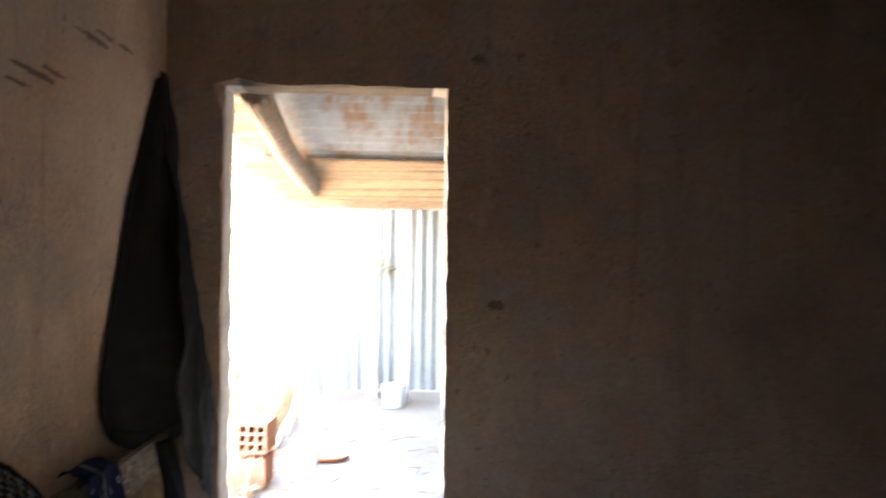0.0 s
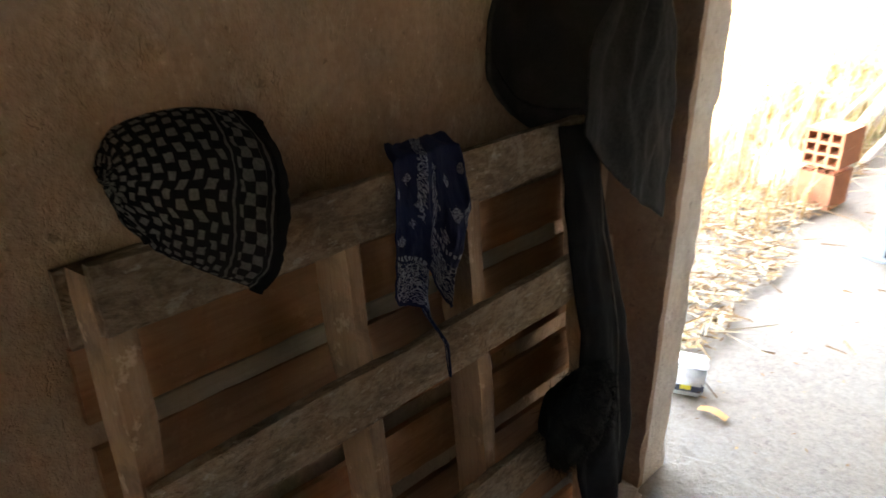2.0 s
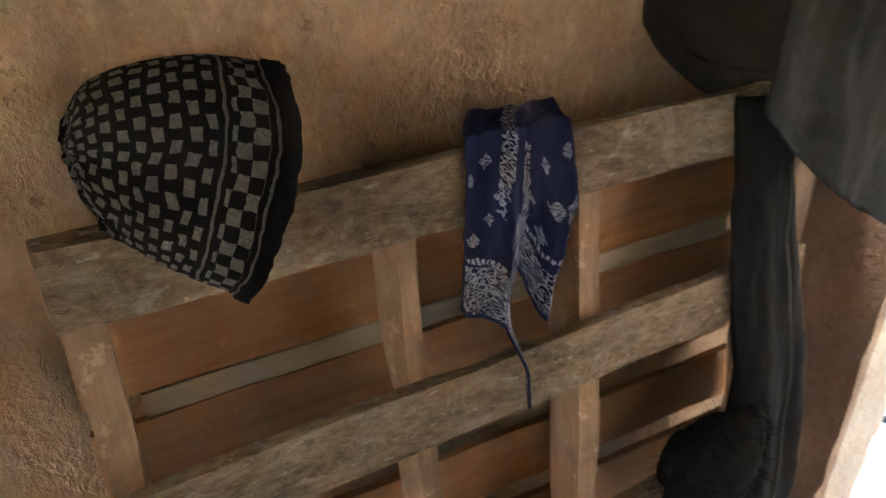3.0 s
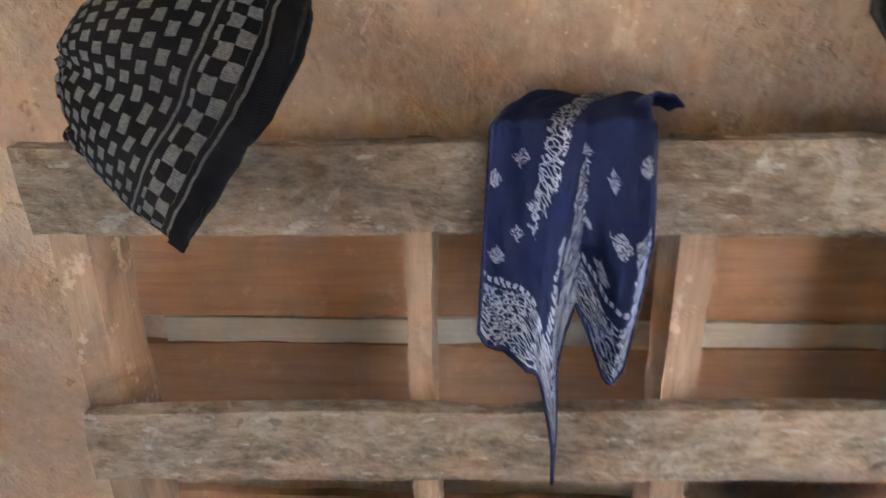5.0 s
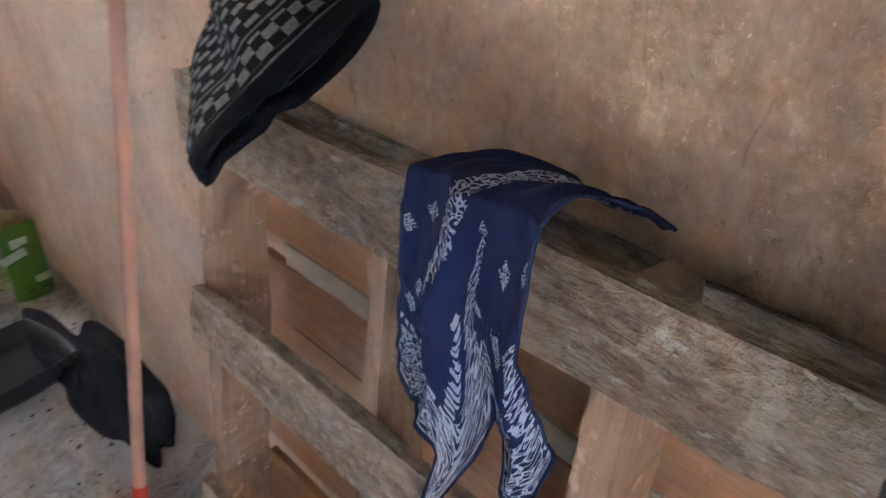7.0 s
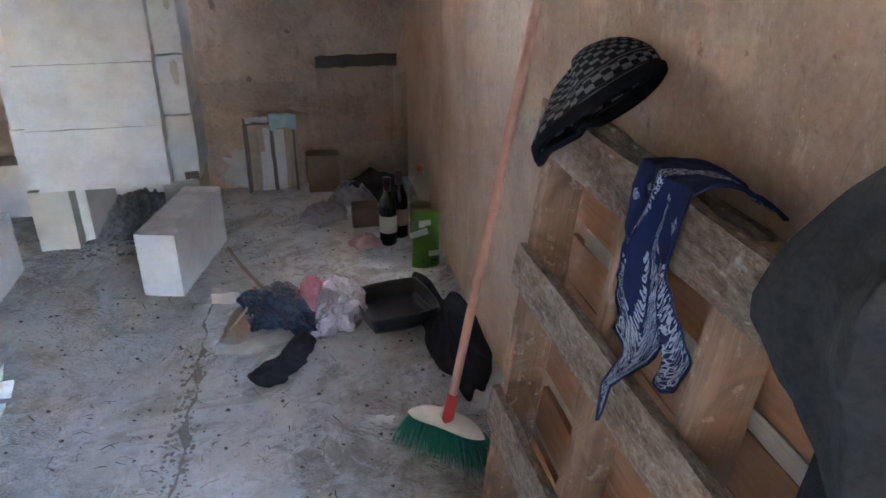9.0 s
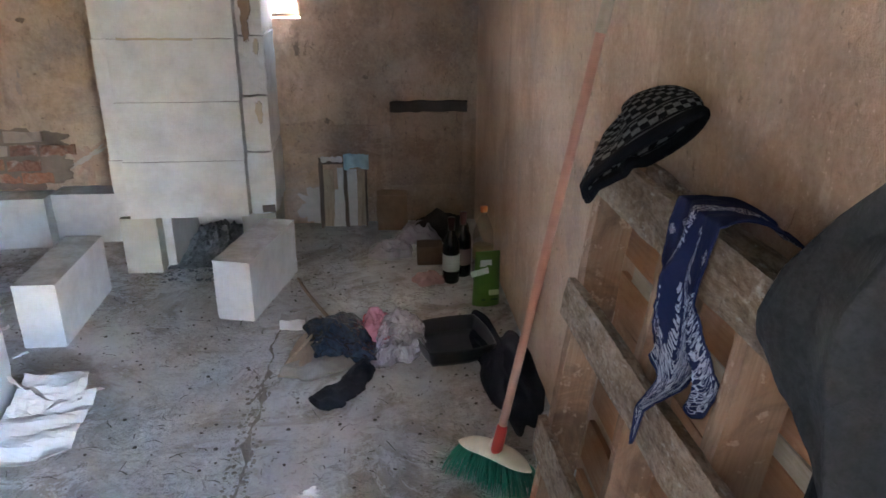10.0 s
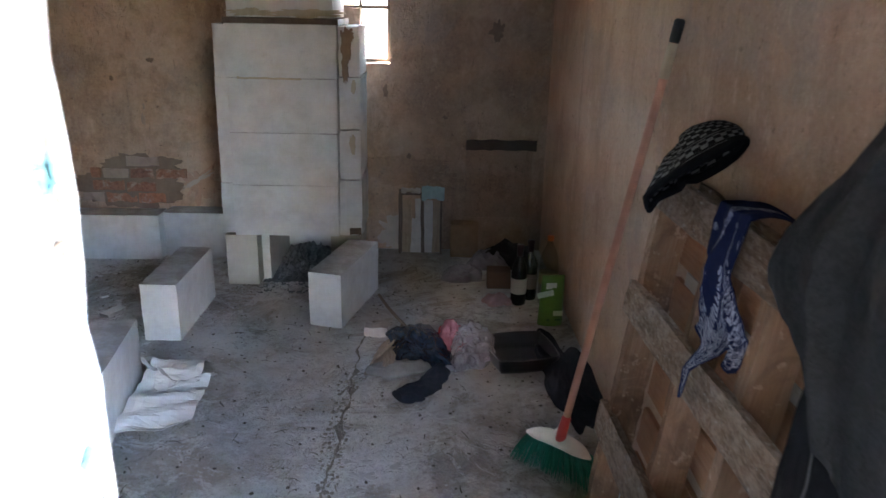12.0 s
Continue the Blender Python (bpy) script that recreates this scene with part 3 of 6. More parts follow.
for k, (cx, cz, rx, rz) in enumerate(((0.186, 1.17, 0.022, 0.085), (0.190, 1.06, 0.015, 0.06), (0.170, 1.22, 0.024, 0.03), (0.152, 0.98, 0.012, 0.03), (0.160, 0.70, 0.014, 0.05))):
    part("mortar_smear", patch(cx, cz, rx, rz, -0.338, 60.0 + k, 0.45, 0.005), M_MUD if k < 3 else M_MUD_PALE, fire, "dark mortar smear" if k < 3 else "pale mortar smear")
for k, (x0, x1) in enumerate(((0.21, 0.48), (0.50, 0.72))):
    part("mortar_smear", patch((x0 + x1) / 2, 1.315, (x1 - x0) / 2, 0.018, -0.262, 66.0 + k, 0.6, 0.004), M_MUD_PALE, fire, "pale mortar smear")
solo("ash_heap", sheet(30, 30, lambda s, t: Vector((0.29 + 0.33 * s, -0.70 + 0.44 * t, 0.003 + 0.06 * math.sin(math.pi * s) ** 0.5 * (1 - t) ** 1.5 + 0.05 * abs(fbm(Vector((s * 11, t * 13, 3)))) * (1 - 0.7 * t)))), M_ASH,
     "grey ash and charred bits in the fireplace", "ash", kind="stuff")

# ---- pallet ----
TILT = math.degrees(math.atan2(0.127, 1.018))
P_AT = pose(-0.622, 0, 0, 0, -TILT, 0)
pallet = thing("pallet", "weathered wooden pallet standing on edge against the wall", "pallet", at=P_AT)


def pboard(name, u0, u1, v0, v1, w0, w1, mat, seed, chip=0.008, label="", slope=0.0):
    """A board of the pallet; w is the depth behind its front."""
    bm = rough_box((-w1, u0, v0), (-w0, u1, v1), 30, 0.003, 8, 0.002, seed, chip)
    if slope:
        for v in bm.verts:
            v.co.z += slope * (v.co.y - u0)
    return part(name, bm, mat, pallet, label)


pboard("front_board", 1.588, 2.585, 0.943, 1.027, 0.0, 0.020, M_PALLET, 1.0, slope=0.010)
pboard("front_board", 1.592, 2.585, 0.662, 0.748, 0.0, 0.020, M_PALLET, 2.0, slope=0.030)
pboard("front_board", 1.588, 2.585, 0.322, 0.412, 0.0, 0.020, M_PALLET, 3.0, slope=0.045)
pboard("front_board", 1.590, 2.585, 0.0, 0.098, 0.0, 0.020, M_PALLET, 4.0)
for i, (u0, u1) in enumerate(((1.592, 1.628), (1.928, 1.955), (2.178, 2.212), (2.545, 2.580))):
    pboard("upright", u0, u1, 0.0, 1.010 + 0.002 * i, 0.021, 0.0975, M_PALLET_V, 10.0 + i)
for i, (v0, v1) in enumerate(((0.905, 1.004), (0.800, 0.900), (0.675, 0.763), (0.580, 0.668), (0.44, 0.538), (0.30, 0.40), (0.16, 0.265), (0.01, 0.12))):
    d = (0.0, 0.0165, 0.018, 0.022, 0.022, 0.022, 0.022, 0.022)[i]
    pboard("rear_board", 1.580, 2.59, v0, v1, 0.099 + d, 0.113 + d, M_PALLET_R if i else M_PALLET, 20.0 + i, 0.004)

# Added strip: its pale colour stands in for lit wall seen through the gap.
pboard("rear_board", 1.640, 2.54, 0.766, 0.797, 0.116, 0.130, M_PALLET_PALE, 29.0, 0.003, "pale strip in place of the lit wall behind the gap")
# ---- broom ----
broom = thing("broom", "broom with pink handle and green bristles leaning on the wall", "broom", at=pose(0, 0, 0))
B0, B1 = Vector((-0.632, 1.335, 0.13)), Vector((-0.853, 1.318, 1.335))
bd = (B1 - B0)
M_HANDLE = plain("worn_pink_paint", (0.50, 0.255, 0.175), 0.6, var=0.35, scale=18)
part("handle", tube([B0 + bd * (k / 12) for k in range(13)], 0.0115, 12), M_HANDLE, broom, "worn pinkish handle", True)
part("grip", tube([B0 + bd * 0.955, B0 + bd * 0.96, B0 + bd * 1.0, B0 + bd * 1.004], [0.0125, 0.014, 0.014, 0.009], 12), plain("black_rubber", (0.02, 0.02, 0.02), 0.6), broom, "black rubber grip", True)
part("tape", tube([B0 + bd * 0.88, B0 + bd * 0.90, B0 + bd * 0.93, B0 + bd * 0.954], [0.0125, 0.0145, 0.0135, 0.0128], 12), plain("cream_tape", (0.42, 0.34, 0.24), 0.8), broom, "cream tape binding", True)
part("collar", tube([B0 - bd * 0.012, B0 + bd * 0.0, B0 + bd * 0.055, B0 + bd * 0.06], [0.015, 0.016, 0.0145, 0.012], 14), plain("red_plastic", (0.5, 0.035, 0.03), 0.4), broom, "red plastic collar", True)
HX = Vector((-0.093, 0.082, 0)).normalized()
HW = Vector((-HX.y, HX.x, 0))
HC = Vector((-0.628, 1.318, 0.093))


def broom_head(s, t):
    a = (t * 2 - 1)
    ang = s * 2 * math.pi
    half = 0.115 * a
    e = max(0.0, 1 - a ** 4)
    return HC + HX * half + HW * (0.030 * e + 0.003) * math.cos(ang) + Vector((0, 0, 1)) * ((0.017 * e + 0.002) * math.sin(ang) + 0.018 * (1 - a * a))


part("head", sheet(16, 24, broom_head, False), plain("cream_plastic", (0.68, 0.62, 0.54), 0.45, var=0.25), broom, "cream plastic head", True)
part("socket", tube([HC + Vector((0, 0, 0.02)), HC + Vector((-0.002, 0.006, 0.045)), B0 + bd * 0.0], [0.020, 0.016, 0.0145], 14), plain("cream_plastic_socket", (0.68, 0.62, 0.54), 0.45), broom, "cream plastic socket", True)


def bristles():
    bm = bmesh.new()
    rng = random.Random(8)
    for i in range(900):
        a = rng.uniform(-1, 1)
        w = rng.uniform(-1, 1)
        root = HC + HX * 0.108 * a + HW * 0.024 * w + Vector((0, 0, 0.012 * (1 - a * a)))
        tip = HC + HX * (0.155 * a + rng.uniform(-0.008, 0.008)) + HW * (0.045 * w + rng.uniform(-0.01, 0.01))
        tip.z = rng.uniform(0.0005, 0.012)
        side = Vector((rng.uniform(-1, 1), rng.uniform(-1, 1), 0)).normalized() * 0.0011
        mid = root.lerp(tip, 0.5) + HX * 0.006 * a
        v = [bm.verts.new(p) for p in (root - side, root + side, mid + side, tip + side * 0.8, tip - side * 0.8, mid - side)]
        bm.faces.new((v[0], v[1], v[2], v[5]))
        bm.faces.new((v[5], v[2], v[3], v[4]))
    return bm


part("bristle_tuft", bristles(), plain("green_bristle", (0.015, 0.20, 0.135), 0.5, var=0.4), broom, "green plastic bristles")

# ---- cap, scarf and clothes on the pallet ----
def knit_cap_mat():
    m = Mat("knit_cap", 0.95, spec=0.1)
    uv = m.sep(m.tc.outputs["UV"])
    jit = m.math("MULTIPLY", m.math("SUBTRACT", m.noise(130, 2, 0.6), 0.5), 0.007)
    slow = m.math("MULTIPLY", m.math("SUBTRACT", m.noise(14, 2, 0.6), 0.5), 0.03)
    a, s = m.math("ADD", m.math("ADD", uv[0], jit), m.math("MULTIPLY", slow, 0.4)), m.math("ADD", m.math("ADD", uv[1], jit), slow)

    def band(x, lo, hi):
        return m.math("MULTIPLY", m.math("GREATER_THAN", x, lo), m.math("LESS_THAN", x, hi))

    def checks(rows, cols, w, hgt):
        r = m.math("MULTIPLY", s, rows)
        row = m.math("FLOOR", r)
        x = m.math("ADD", m.math("MULTIPLY", a, cols), m.math("MULTIPLY", row, 0.5))
        return m.math("MULTIPLY", m.math("LESS_THAN", m.math("FRACT", x), w), m.math("LESS_THAN", m.math("FRACT", r), hgt))

    crown = m.math("MULTIPLY", checks(15, 24, 0.55, 0.62), band(s, 0.0, 0.70))
    big = m.math("MULTIPLY", checks(22, 22, 0.5, 0.95), band(s, 0.755, 0.865))
    lines = m.math("ADD", band(s, 0.725, 0.737), band(s, 0.885, 0.897))
    yarn = m.math("ADD", m.math("MULTIPLY", m.noise(260, 3, 0.8), 1.6), -0.05)
    fac = m.math("MULTIPLY", m.math("ADD", m.math("ADD", crown, big), m.math("MULTIPLY", lines, 0.8)), yarn)
    c = m.mix(fac, (0.008, 0.008, 0.010), (0.19, 0.195, 0.20))
    m.color(c)
    knit = m.n.new("ShaderNodeTexWave")
    knit.inputs["Scale"].default_value, knit.inputs["Distortion"].default_value = 90, 1.5
    m.l.new(m.coord("UV", (1, 0.5, 1)), knit.inputs[0])
    return m.bump(m.math("ADD", m.math("MULTIPLY", knit.outputs["Fac"], 0.3), fac), 0.002, 0.8).m


def curve_at(pts, s):
    """A smooth curve through points at even steps."""
    n = len(pts) - 1
    f = min(max(s, 0.0), 1.0) * n
    i = min(int(f), n - 1)
    t = f - i
    p = [Vector(pts[min(max(k, 0), n)]) for k in (i - 1, i, i + 1, i + 2)]
    return 0.5 * ((2 * p[1]) + (p[2] - p[0]) * t + (2 * p[0] - 5 * p[1] + 4 * p[2] - p[3]) * t * t + (3 * p[1] - p[0] - 3 * p[2] + p[3]) * t ** 3)


CAP_LOW = [(1.636, 1.095), (1.645, 1.050), (1.672, 1.012), (1.708, 0.985), (1.752, 0.952)]
CAP_UP = [(1.636, 1.105), (1.656, 1.142), (1.708, 1.160), (1.778, 1.159), (1.848, 1.140)]


def cap_point(a, s):
    lo, up = curve_at(CAP_LOW, s ** 0.8), curve_at(CAP_UP, s ** 0.8)
    c, h = (lo + up) / 2, (up - lo) / 2
    ang = a * 2 * math.pi
    bulge = 0.046 * math.sqrt(max(0.0, 1 - (1 - min(1, s * 1.25)) ** 2)) * (1.0 if math.sin(ang) > 0 else 0.55)
    bulge *= 1 - 0.25 * max(0, s - 0.8) / 0.2
    half = 0.5 + 0.5 * math.cos(ang)
    bulge *= 0.62 + 0.62 * half
    if math.sin(ang) > 0:
        bulge -= 0.022 * math.exp(-((half - 0.45) / 0.13) ** 2) * math.sin(math.pi * min(1.0, s * 1.1)) ** 0.7 * math.sin(ang)
    uv = c + h * math.cos(ang)
    v = uv.y
    w = 0.5 + 0.5 * math.cos(ang)
    uv.x += 0.020 * s ** 3 * math.sin(math.pi * w ** 1.45)
    off = 0.034 - 0.64 * max(0.0, v - 0.985)
    off += 0.012 * math.sin(3.0 * s + 2 * math.cos(ang)) * s
    off = max(off + bulge * math.sin(ang), 0.006 if v < 1.04 else -0.095)
    wr = 0.004 * fbm(Vector((math.cos(ang) * 2.2, math.sin(ang) * 2.2, s * 5))) + 0.0015 * fbm(Vector((math.cos(ang) * 9, math.sin(ang) * 9, s * 16)))
    return P_AT @ Vector((off + wr, uv.x + wr, v))


cap = thing("knit_cap", "black knitted cap with grey checks hung over the pallet corner", "cap")
M_CAP = knit_cap_mat()


def cap_slice(s0, s1, grow):
    def fn(a, t):
        p = cap_point(a, s0 + (s1 - s0) * t)
        return p + (p - cap_point((a + 0.5) % 1.0, s0 + (s1 - s0) * t)).normalized() * grow
    bm = sheet(96, max(8, int(60 * (s1 - s0))), fn)
    lay = bm.loops.layers.uv.active
    for f in bm.faces:
        for lp in f.loops:
            lp[lay].uv.y = s0 + (s1 - s0) * lp[lay].uv.y
    return bm


thick(part("crown", cap_slice(0.0, 0.91, 0.0), M_CAP, cap, smooth=True), 0.006, -1.0)
thick(part("hem", cap_slice(0.905, 1.0, 0.0015), M_CAP, cap, "thick plain black hem", True), 0.011, -0.6)


def bandana_mat():
    m = Mat("bandana_cotton", 0.9, spec=0.1)
    uv = m.coord("UV", (1, 3.2, 1))
    e = m.sep(m.tc.outputs["UV"])
    wob = m.math("MULTIPLY", m.math("SUBTRACT", m.noise(7, 3, 0.6, uv), 0.5), 0.08)
    u, t = m.math("ADD", e[0], wob), m.math("ADD", e[1], m.math("MULTIPLY", wob, 0.6))

    def less(x, y):
        return m.math("LESS_THAN", x, y)

    def away(x, c):
        return m.math("ABSOLUTE", m.math("SUBTRACT", x, c))

    def both(a, b):
        return m.math("MULTIPLY", a, b)

    # curls: rings about scattered centres, with fine lines between them
    rings = less(away(m.math("FRACT", m.math("ADD", m.math("MULTIPLY", m.voronoi(10, uv), 3.4), m.math("MULTIPLY", m.noise(11, 3, 0.6, uv), 1.3))), 0.5), 0.13)
    veins = less(m.voronoi(15, uv, "DISTANCE_TO_EDGE"), 0.05)
    curls = m.math("MAXIMUM", rings, veins)
    upper = both(less(away(u, m.math("SUBTRACT", 0.58, m.math("MULTIPLY", t, 0.55))), m.math("SUBTRACT", 0.13, m.math("MULTIPLY", t, 0.2))), less(t, 0.56))
    lower = both(less(away(u, m.math("SUBTRACT", 0.70, m.math("MULTIPLY", t, 0.25))), m.math("SUBTRACT", m.math("MULTIPLY", t, 0.13), 0.03)), less(0.36, t))
    hem = less(m.math("ADD", 0.765, m.math("MULTIPLY", m.math("ABSOLUTE", m.math("SUBTRACT", u, 0.28)), 0.08)), t)
    side = both(less(0.93, u), less(0.55, t))
    zone = m.math("MAXIMUM", m.math("MAXIMUM", upper, lower), m.math("MAXIMUM", hem, side))
    # a row of small squares along the edge of the border
    row = both(less(away(t, 0.755), 0.011), less(m.math("FRACT", m.math("MULTIPLY", u, 26)), 0.6))
    rib = both(both(less(away(u, m.math("SUBTRACT", 0.60, m.math("MULTIPLY", t, 0.24))), 0.016), less(0.5, t)), less(m.math("FRACT", m.math("MULTIPLY", t, 46)), 0.65))
    edge = both(less(0.985, t), less(u, 2.0))
    stipple = less(m.voronoi(80, uv), 0.56)
    spots = None
    for cu, ct, r in ((0.20, 0.365, 0.055), (0.04, 0.43, 0.05), (0.27, 0.49, 0.035), (0.19, 0.575, 0.045), (0.08, 0.67, 0.06), (0.78, 0.42, 0.05), (0.84, 0.565, 0.07), (0.73, 0.70, 0.055), (0.97, 0.38, 0.05), (0.60, 0.36, 0.03), (0.62, 0.60, 0.03)):
        d = m.math("ADD", away(u, cu), m.math("MULTIPLY", away(t, ct), 1.7))
        one = less(m.math("ADD", d, m.math("MULTIPLY", m.math("SUBTRACT", m.noise(45, 2, 0.5, uv), 0.5), 0.05)), r)
        spots = one if spots is None else m.math("MAXIMUM", spots, one)
    white = m.math("MAXIMUM", both(curls, zone), both(spots, stipple))
    white = m.math("MAXIMUM", white, m.math("MAXIMUM", row, rib))
    white = both(white, m.math("SUBTRACT", 1.0, edge))
    worn = m.ramp(m.noise(150, 3, 0.7, uv), [(0.34, (0.35,)), (0.5, (1.0,))])
    navy = m.mix(m.ramp(m.noise(12, 4), [(0.4, (0.0,)), (0.7, (0.6,))]), (0.011, 0.015, 0.046), (0.019, 0.027, 0.074))
    m.color(m.mix(both(both(white, worn), 0.8), navy, (0.40, 0.42, 0.48)))
    return m.bump(m.math("ADD", m.noise(500, 2), m.math("MULTIPLY", m.noise(40, 4), 0.8)), 0.0012, 0.6).m


def bandana_len(s):
    pts = [(0, 0.200), (0.05, 0.216), (0.16, 0.220), (0.28, 0.228), (0.34, 0.248), (0.40, 0.31), (0.46, 0.362), (0.52, 0.27), (0.60, 0.18), (0.70, 0.215), (0.79, 0.255), (0.87, 0.270), (0.94, 0.262), (1.0, 0.215)]
    for (a, x), (b, y) in zip(pts, pts[1:]):
        if s <= b:
            return x + (y - x) * (s - a) / (b - a)
    return pts[-1][1]


def bandana_point(s, t):
    fold = 0.015 * (1 - 2 * abs(math.sin(s * 5.2 + 0.6 + 1.3 * t + 0.5 * noise.noise(Vector((s * 2, t * 3, 8)))))) + 0.008 * noise.noise(Vector((s * 6 + 1.5 * t, t * 2.2, 4))) + 0.007 * fbm(Vector((s * 4, t * 4, 2))) + 0.003 * fbm(Vector((s * 14, t * 10, 5)))
    left, right = 2.012 - 0.014 * t, 2.134 + 0.016 * t
    if t < 0.28:
        k = 1 - t / 0.28
        u = left + (right - left) * s + 0.075 * k * k * (0.4 + s * 0.9)
        squeeze = 1 - 0.45 * k
        u = 2.08 + 0.045 * k + (u - 2.08 - 0.045 * k) * squeeze
        off = 0.012 - 0.095 * k + fold * 0.3
        v = 1.046 + 0.012 * math.sin(k * math.pi) + 0.012 * abs(noise.noise(Vector((s * 4.5, t * 6, 3)))) - 0.012 * max(0, k - 0.8) * 5 * s
        v += 0.010 * (u - 2.0)
    else:
        k = (t - 0.28) / 0.72
        ln = bandana_len(s)
        pull = max(0.0, k * ln - 0.21) / 0.145
        u = left + (right - left) * s
        u += (2.072 - u) * min(1.0, pull * 1.4) * 0.8 if 0.3 < s < 0.62 else 0.0
        v = 1.046 - k * ln + 0.010 * (u - 2.0)
        back = -(0.20 + 0.22 * min(1.0, max(0.0, (s - 0.42) / 0.2))) * min(max(0.950 - v, 0.0), 0.12)
        back += (0.010 - back) * min(1.0, max(0.0, 0.79 - v) / 0.04) if s < 0.6 else 0.0
        off = 0.008 + back + (fold * 0.9 + 0.008) * (0.35 + 0.65 * min(1.0, k * 2))
        off += 0.004 * min(1.0, k * 1.6) * max(0.0, math.sin(math.pi * min(1.0, max(0.0, (s - 0.52) / 0.5)))) + 0.010 * k * max(0.0, 0.35 - s) / 0.35
        off = max(off, 0.004) if v > 0.940 or v < 0.752 else off
    return P_AT @ Vector((max(off, -0.094), u, v))


bandana = thing("bandana", "navy blue paisley bandana draped over the pallet", "bandana")
thick(part("cloth", sheet(110, 110, bandana_point), bandana_mat(), bandana, smooth=True), 0.0016, 1.0)
M_HEM = cloth_mat("navy_hem", (0.013, 0.018, 0.052))
part("hem", tube([bandana_point(k / 110, 1.0) for k in range(111)], 0.0020, 6), M_HEM, bandana, "plain navy rolled hem", True)
for e in (0.0, 1.0):
    part("hem", tube([bandana_point(e, k / 80) for k in range(81)], 0.0018, 6), M_HEM, bandana, "plain navy rolled hem", True)

M_BLACKCLOTH = cloth_mat("black_fleece", (0.016, 0.0155, 0.0155))
M_GREYCLOTH = cloth_mat("charcoal_cotton", (0.020, 0.0197, 0.0195), 150)
M_TROUSER = cloth_mat("black_trouser_cloth", (0.0055, 0.0055, 0.0065))


def lerp_table(tab, x):
    if x <= tab[0][0]:
        return tab[0][1]
    for (a, p), (b, q) in zip(tab, tab[1:]):
        if x <= b:
            return p + (q - p) * (x - a) / (b - a)
    return tab[-1][1]


def fleece_point(s, t):
    z = 2.02 - t * (0.90 + 0.135 * math.sin(math.pi * min(1.0, s * 1.35 + 0.05)))
    yl = lerp_table([(1.0, 2.37), (1.05, 2.35), (1.12, 2.34), (1.2, 2.345), (1.35, 2.40), (1.65, 2.50), (1.9, 2.63), (2.02, 2.70)], z)
    bul = lerp_table([(1.0, 0.16), (1.12, 0.19), (1.25, 0.15), (1.45, 0.10), (1.65, 0.08), (1.9, 0.05), (2.02, 0.03)], z)
    y = yl + (2.70 - yl) * s
    x = -0.862 + bul * math.sin(math.pi * min(1.0, s * 0.72)) ** 3 if s > 0 else -0.862
    f = 0.014 * math.sin(s * 13 + z * 2) * min(1, t * 2) + 0.012 * fbm(Vector((s * 3, z * 4, 1)))
    return Vector((max(x + f * math.sin(math.pi * min(1, s + 0.1)), -0.866), y - 0.3 * f, z))


fleece = thing("black_fleece", "black fleece sweater hanging in the corner by the door", "sweater")
thick(part("body", sheet(60, 76, lambda s, t: fleece_point(s, t * 0.955)), M_BLACKCLOTH, fleece, smooth=True), 0.008, 0.0)
thick(part("hem", sheet(60, 6, lambda s, t: fleece_point(s, 0.95 + 0.05 * t) + Vector((0.003, 0, 0))), M_GREYCLOTH, fleece, "ribbed dark hem", True), 0.010, 0.0)


def jacket_point(s, t):
    zb = lerp_table([(0, 1.03), (0.15, 0.985), (0.4, 0.895), (0.7, 0.828), (0.95, 0.775), (1.0, 0.85)], s)
    z = 2.04 - t * (2.04 - zb)
    w = lerp_table([(0.8, 0.33), (1.0, 0.34), (1.05, 0.335), (1.1, 0.31), (1.15, 0.28), (1.2, 0.235), (1.25, 0.19), (1.35, 0.15), (1.6, 0.10), (2.04, 0.03)], z)
    yr = lerp_table([(0.78, 2.748), (0.95, 2.725), (1.1, 2.69), (1.5, 2.69), (2.04, 2.725)], z)
    y = yr - w * (1 - s)
    xr = lerp_table([(0.8, -0.715), (1.05, -0.700), (1.3, -0.735), (1.7, -0.80), (2.04, -0.85)], z)
    bow = 0.075 * math.sin(math.pi * (0.25 + 0.6 * s)) * min(1, t * 1.5)
    f = 0.013 * (1 - 2 * abs(math.sin(s * 7 + z * 6 + 1.5 * fbm(Vector((s, z, 4)))))) * min(1, t * 2) * math.sin(math.pi * min(1.0, 0.12 + s)) + 0.013 * fbm(Vector((s * 3, z * 4, 6))) + 0.006 * fbm(Vector((s * 9, z * 9, 2)))
    return Vector((xr + bow * 0.45 + f, y + 0.3 * f, z))


jacket = thing("jacket", "charcoal grey jacket hung from the wall beside the doorway", "jacket")
jk = part("body", sheet(60, 90, jacket_point), M_GREYCLOTH, jacket, smooth=True)
thick(jk, 0.005, 0.0)
part("button", lathe([(0.0002, 0), (0.008, 0.0005), (0.009, 0.003), (0.0002, 0.004)], 14), plain("dull_button", (0.16, 0.15, 0.13), 0.5), jacket, "small dull button", at=Matrix.Translation((-0.688, 2.558, 1.062)) @ pose(0, 0, 0, 0, 90, 0))


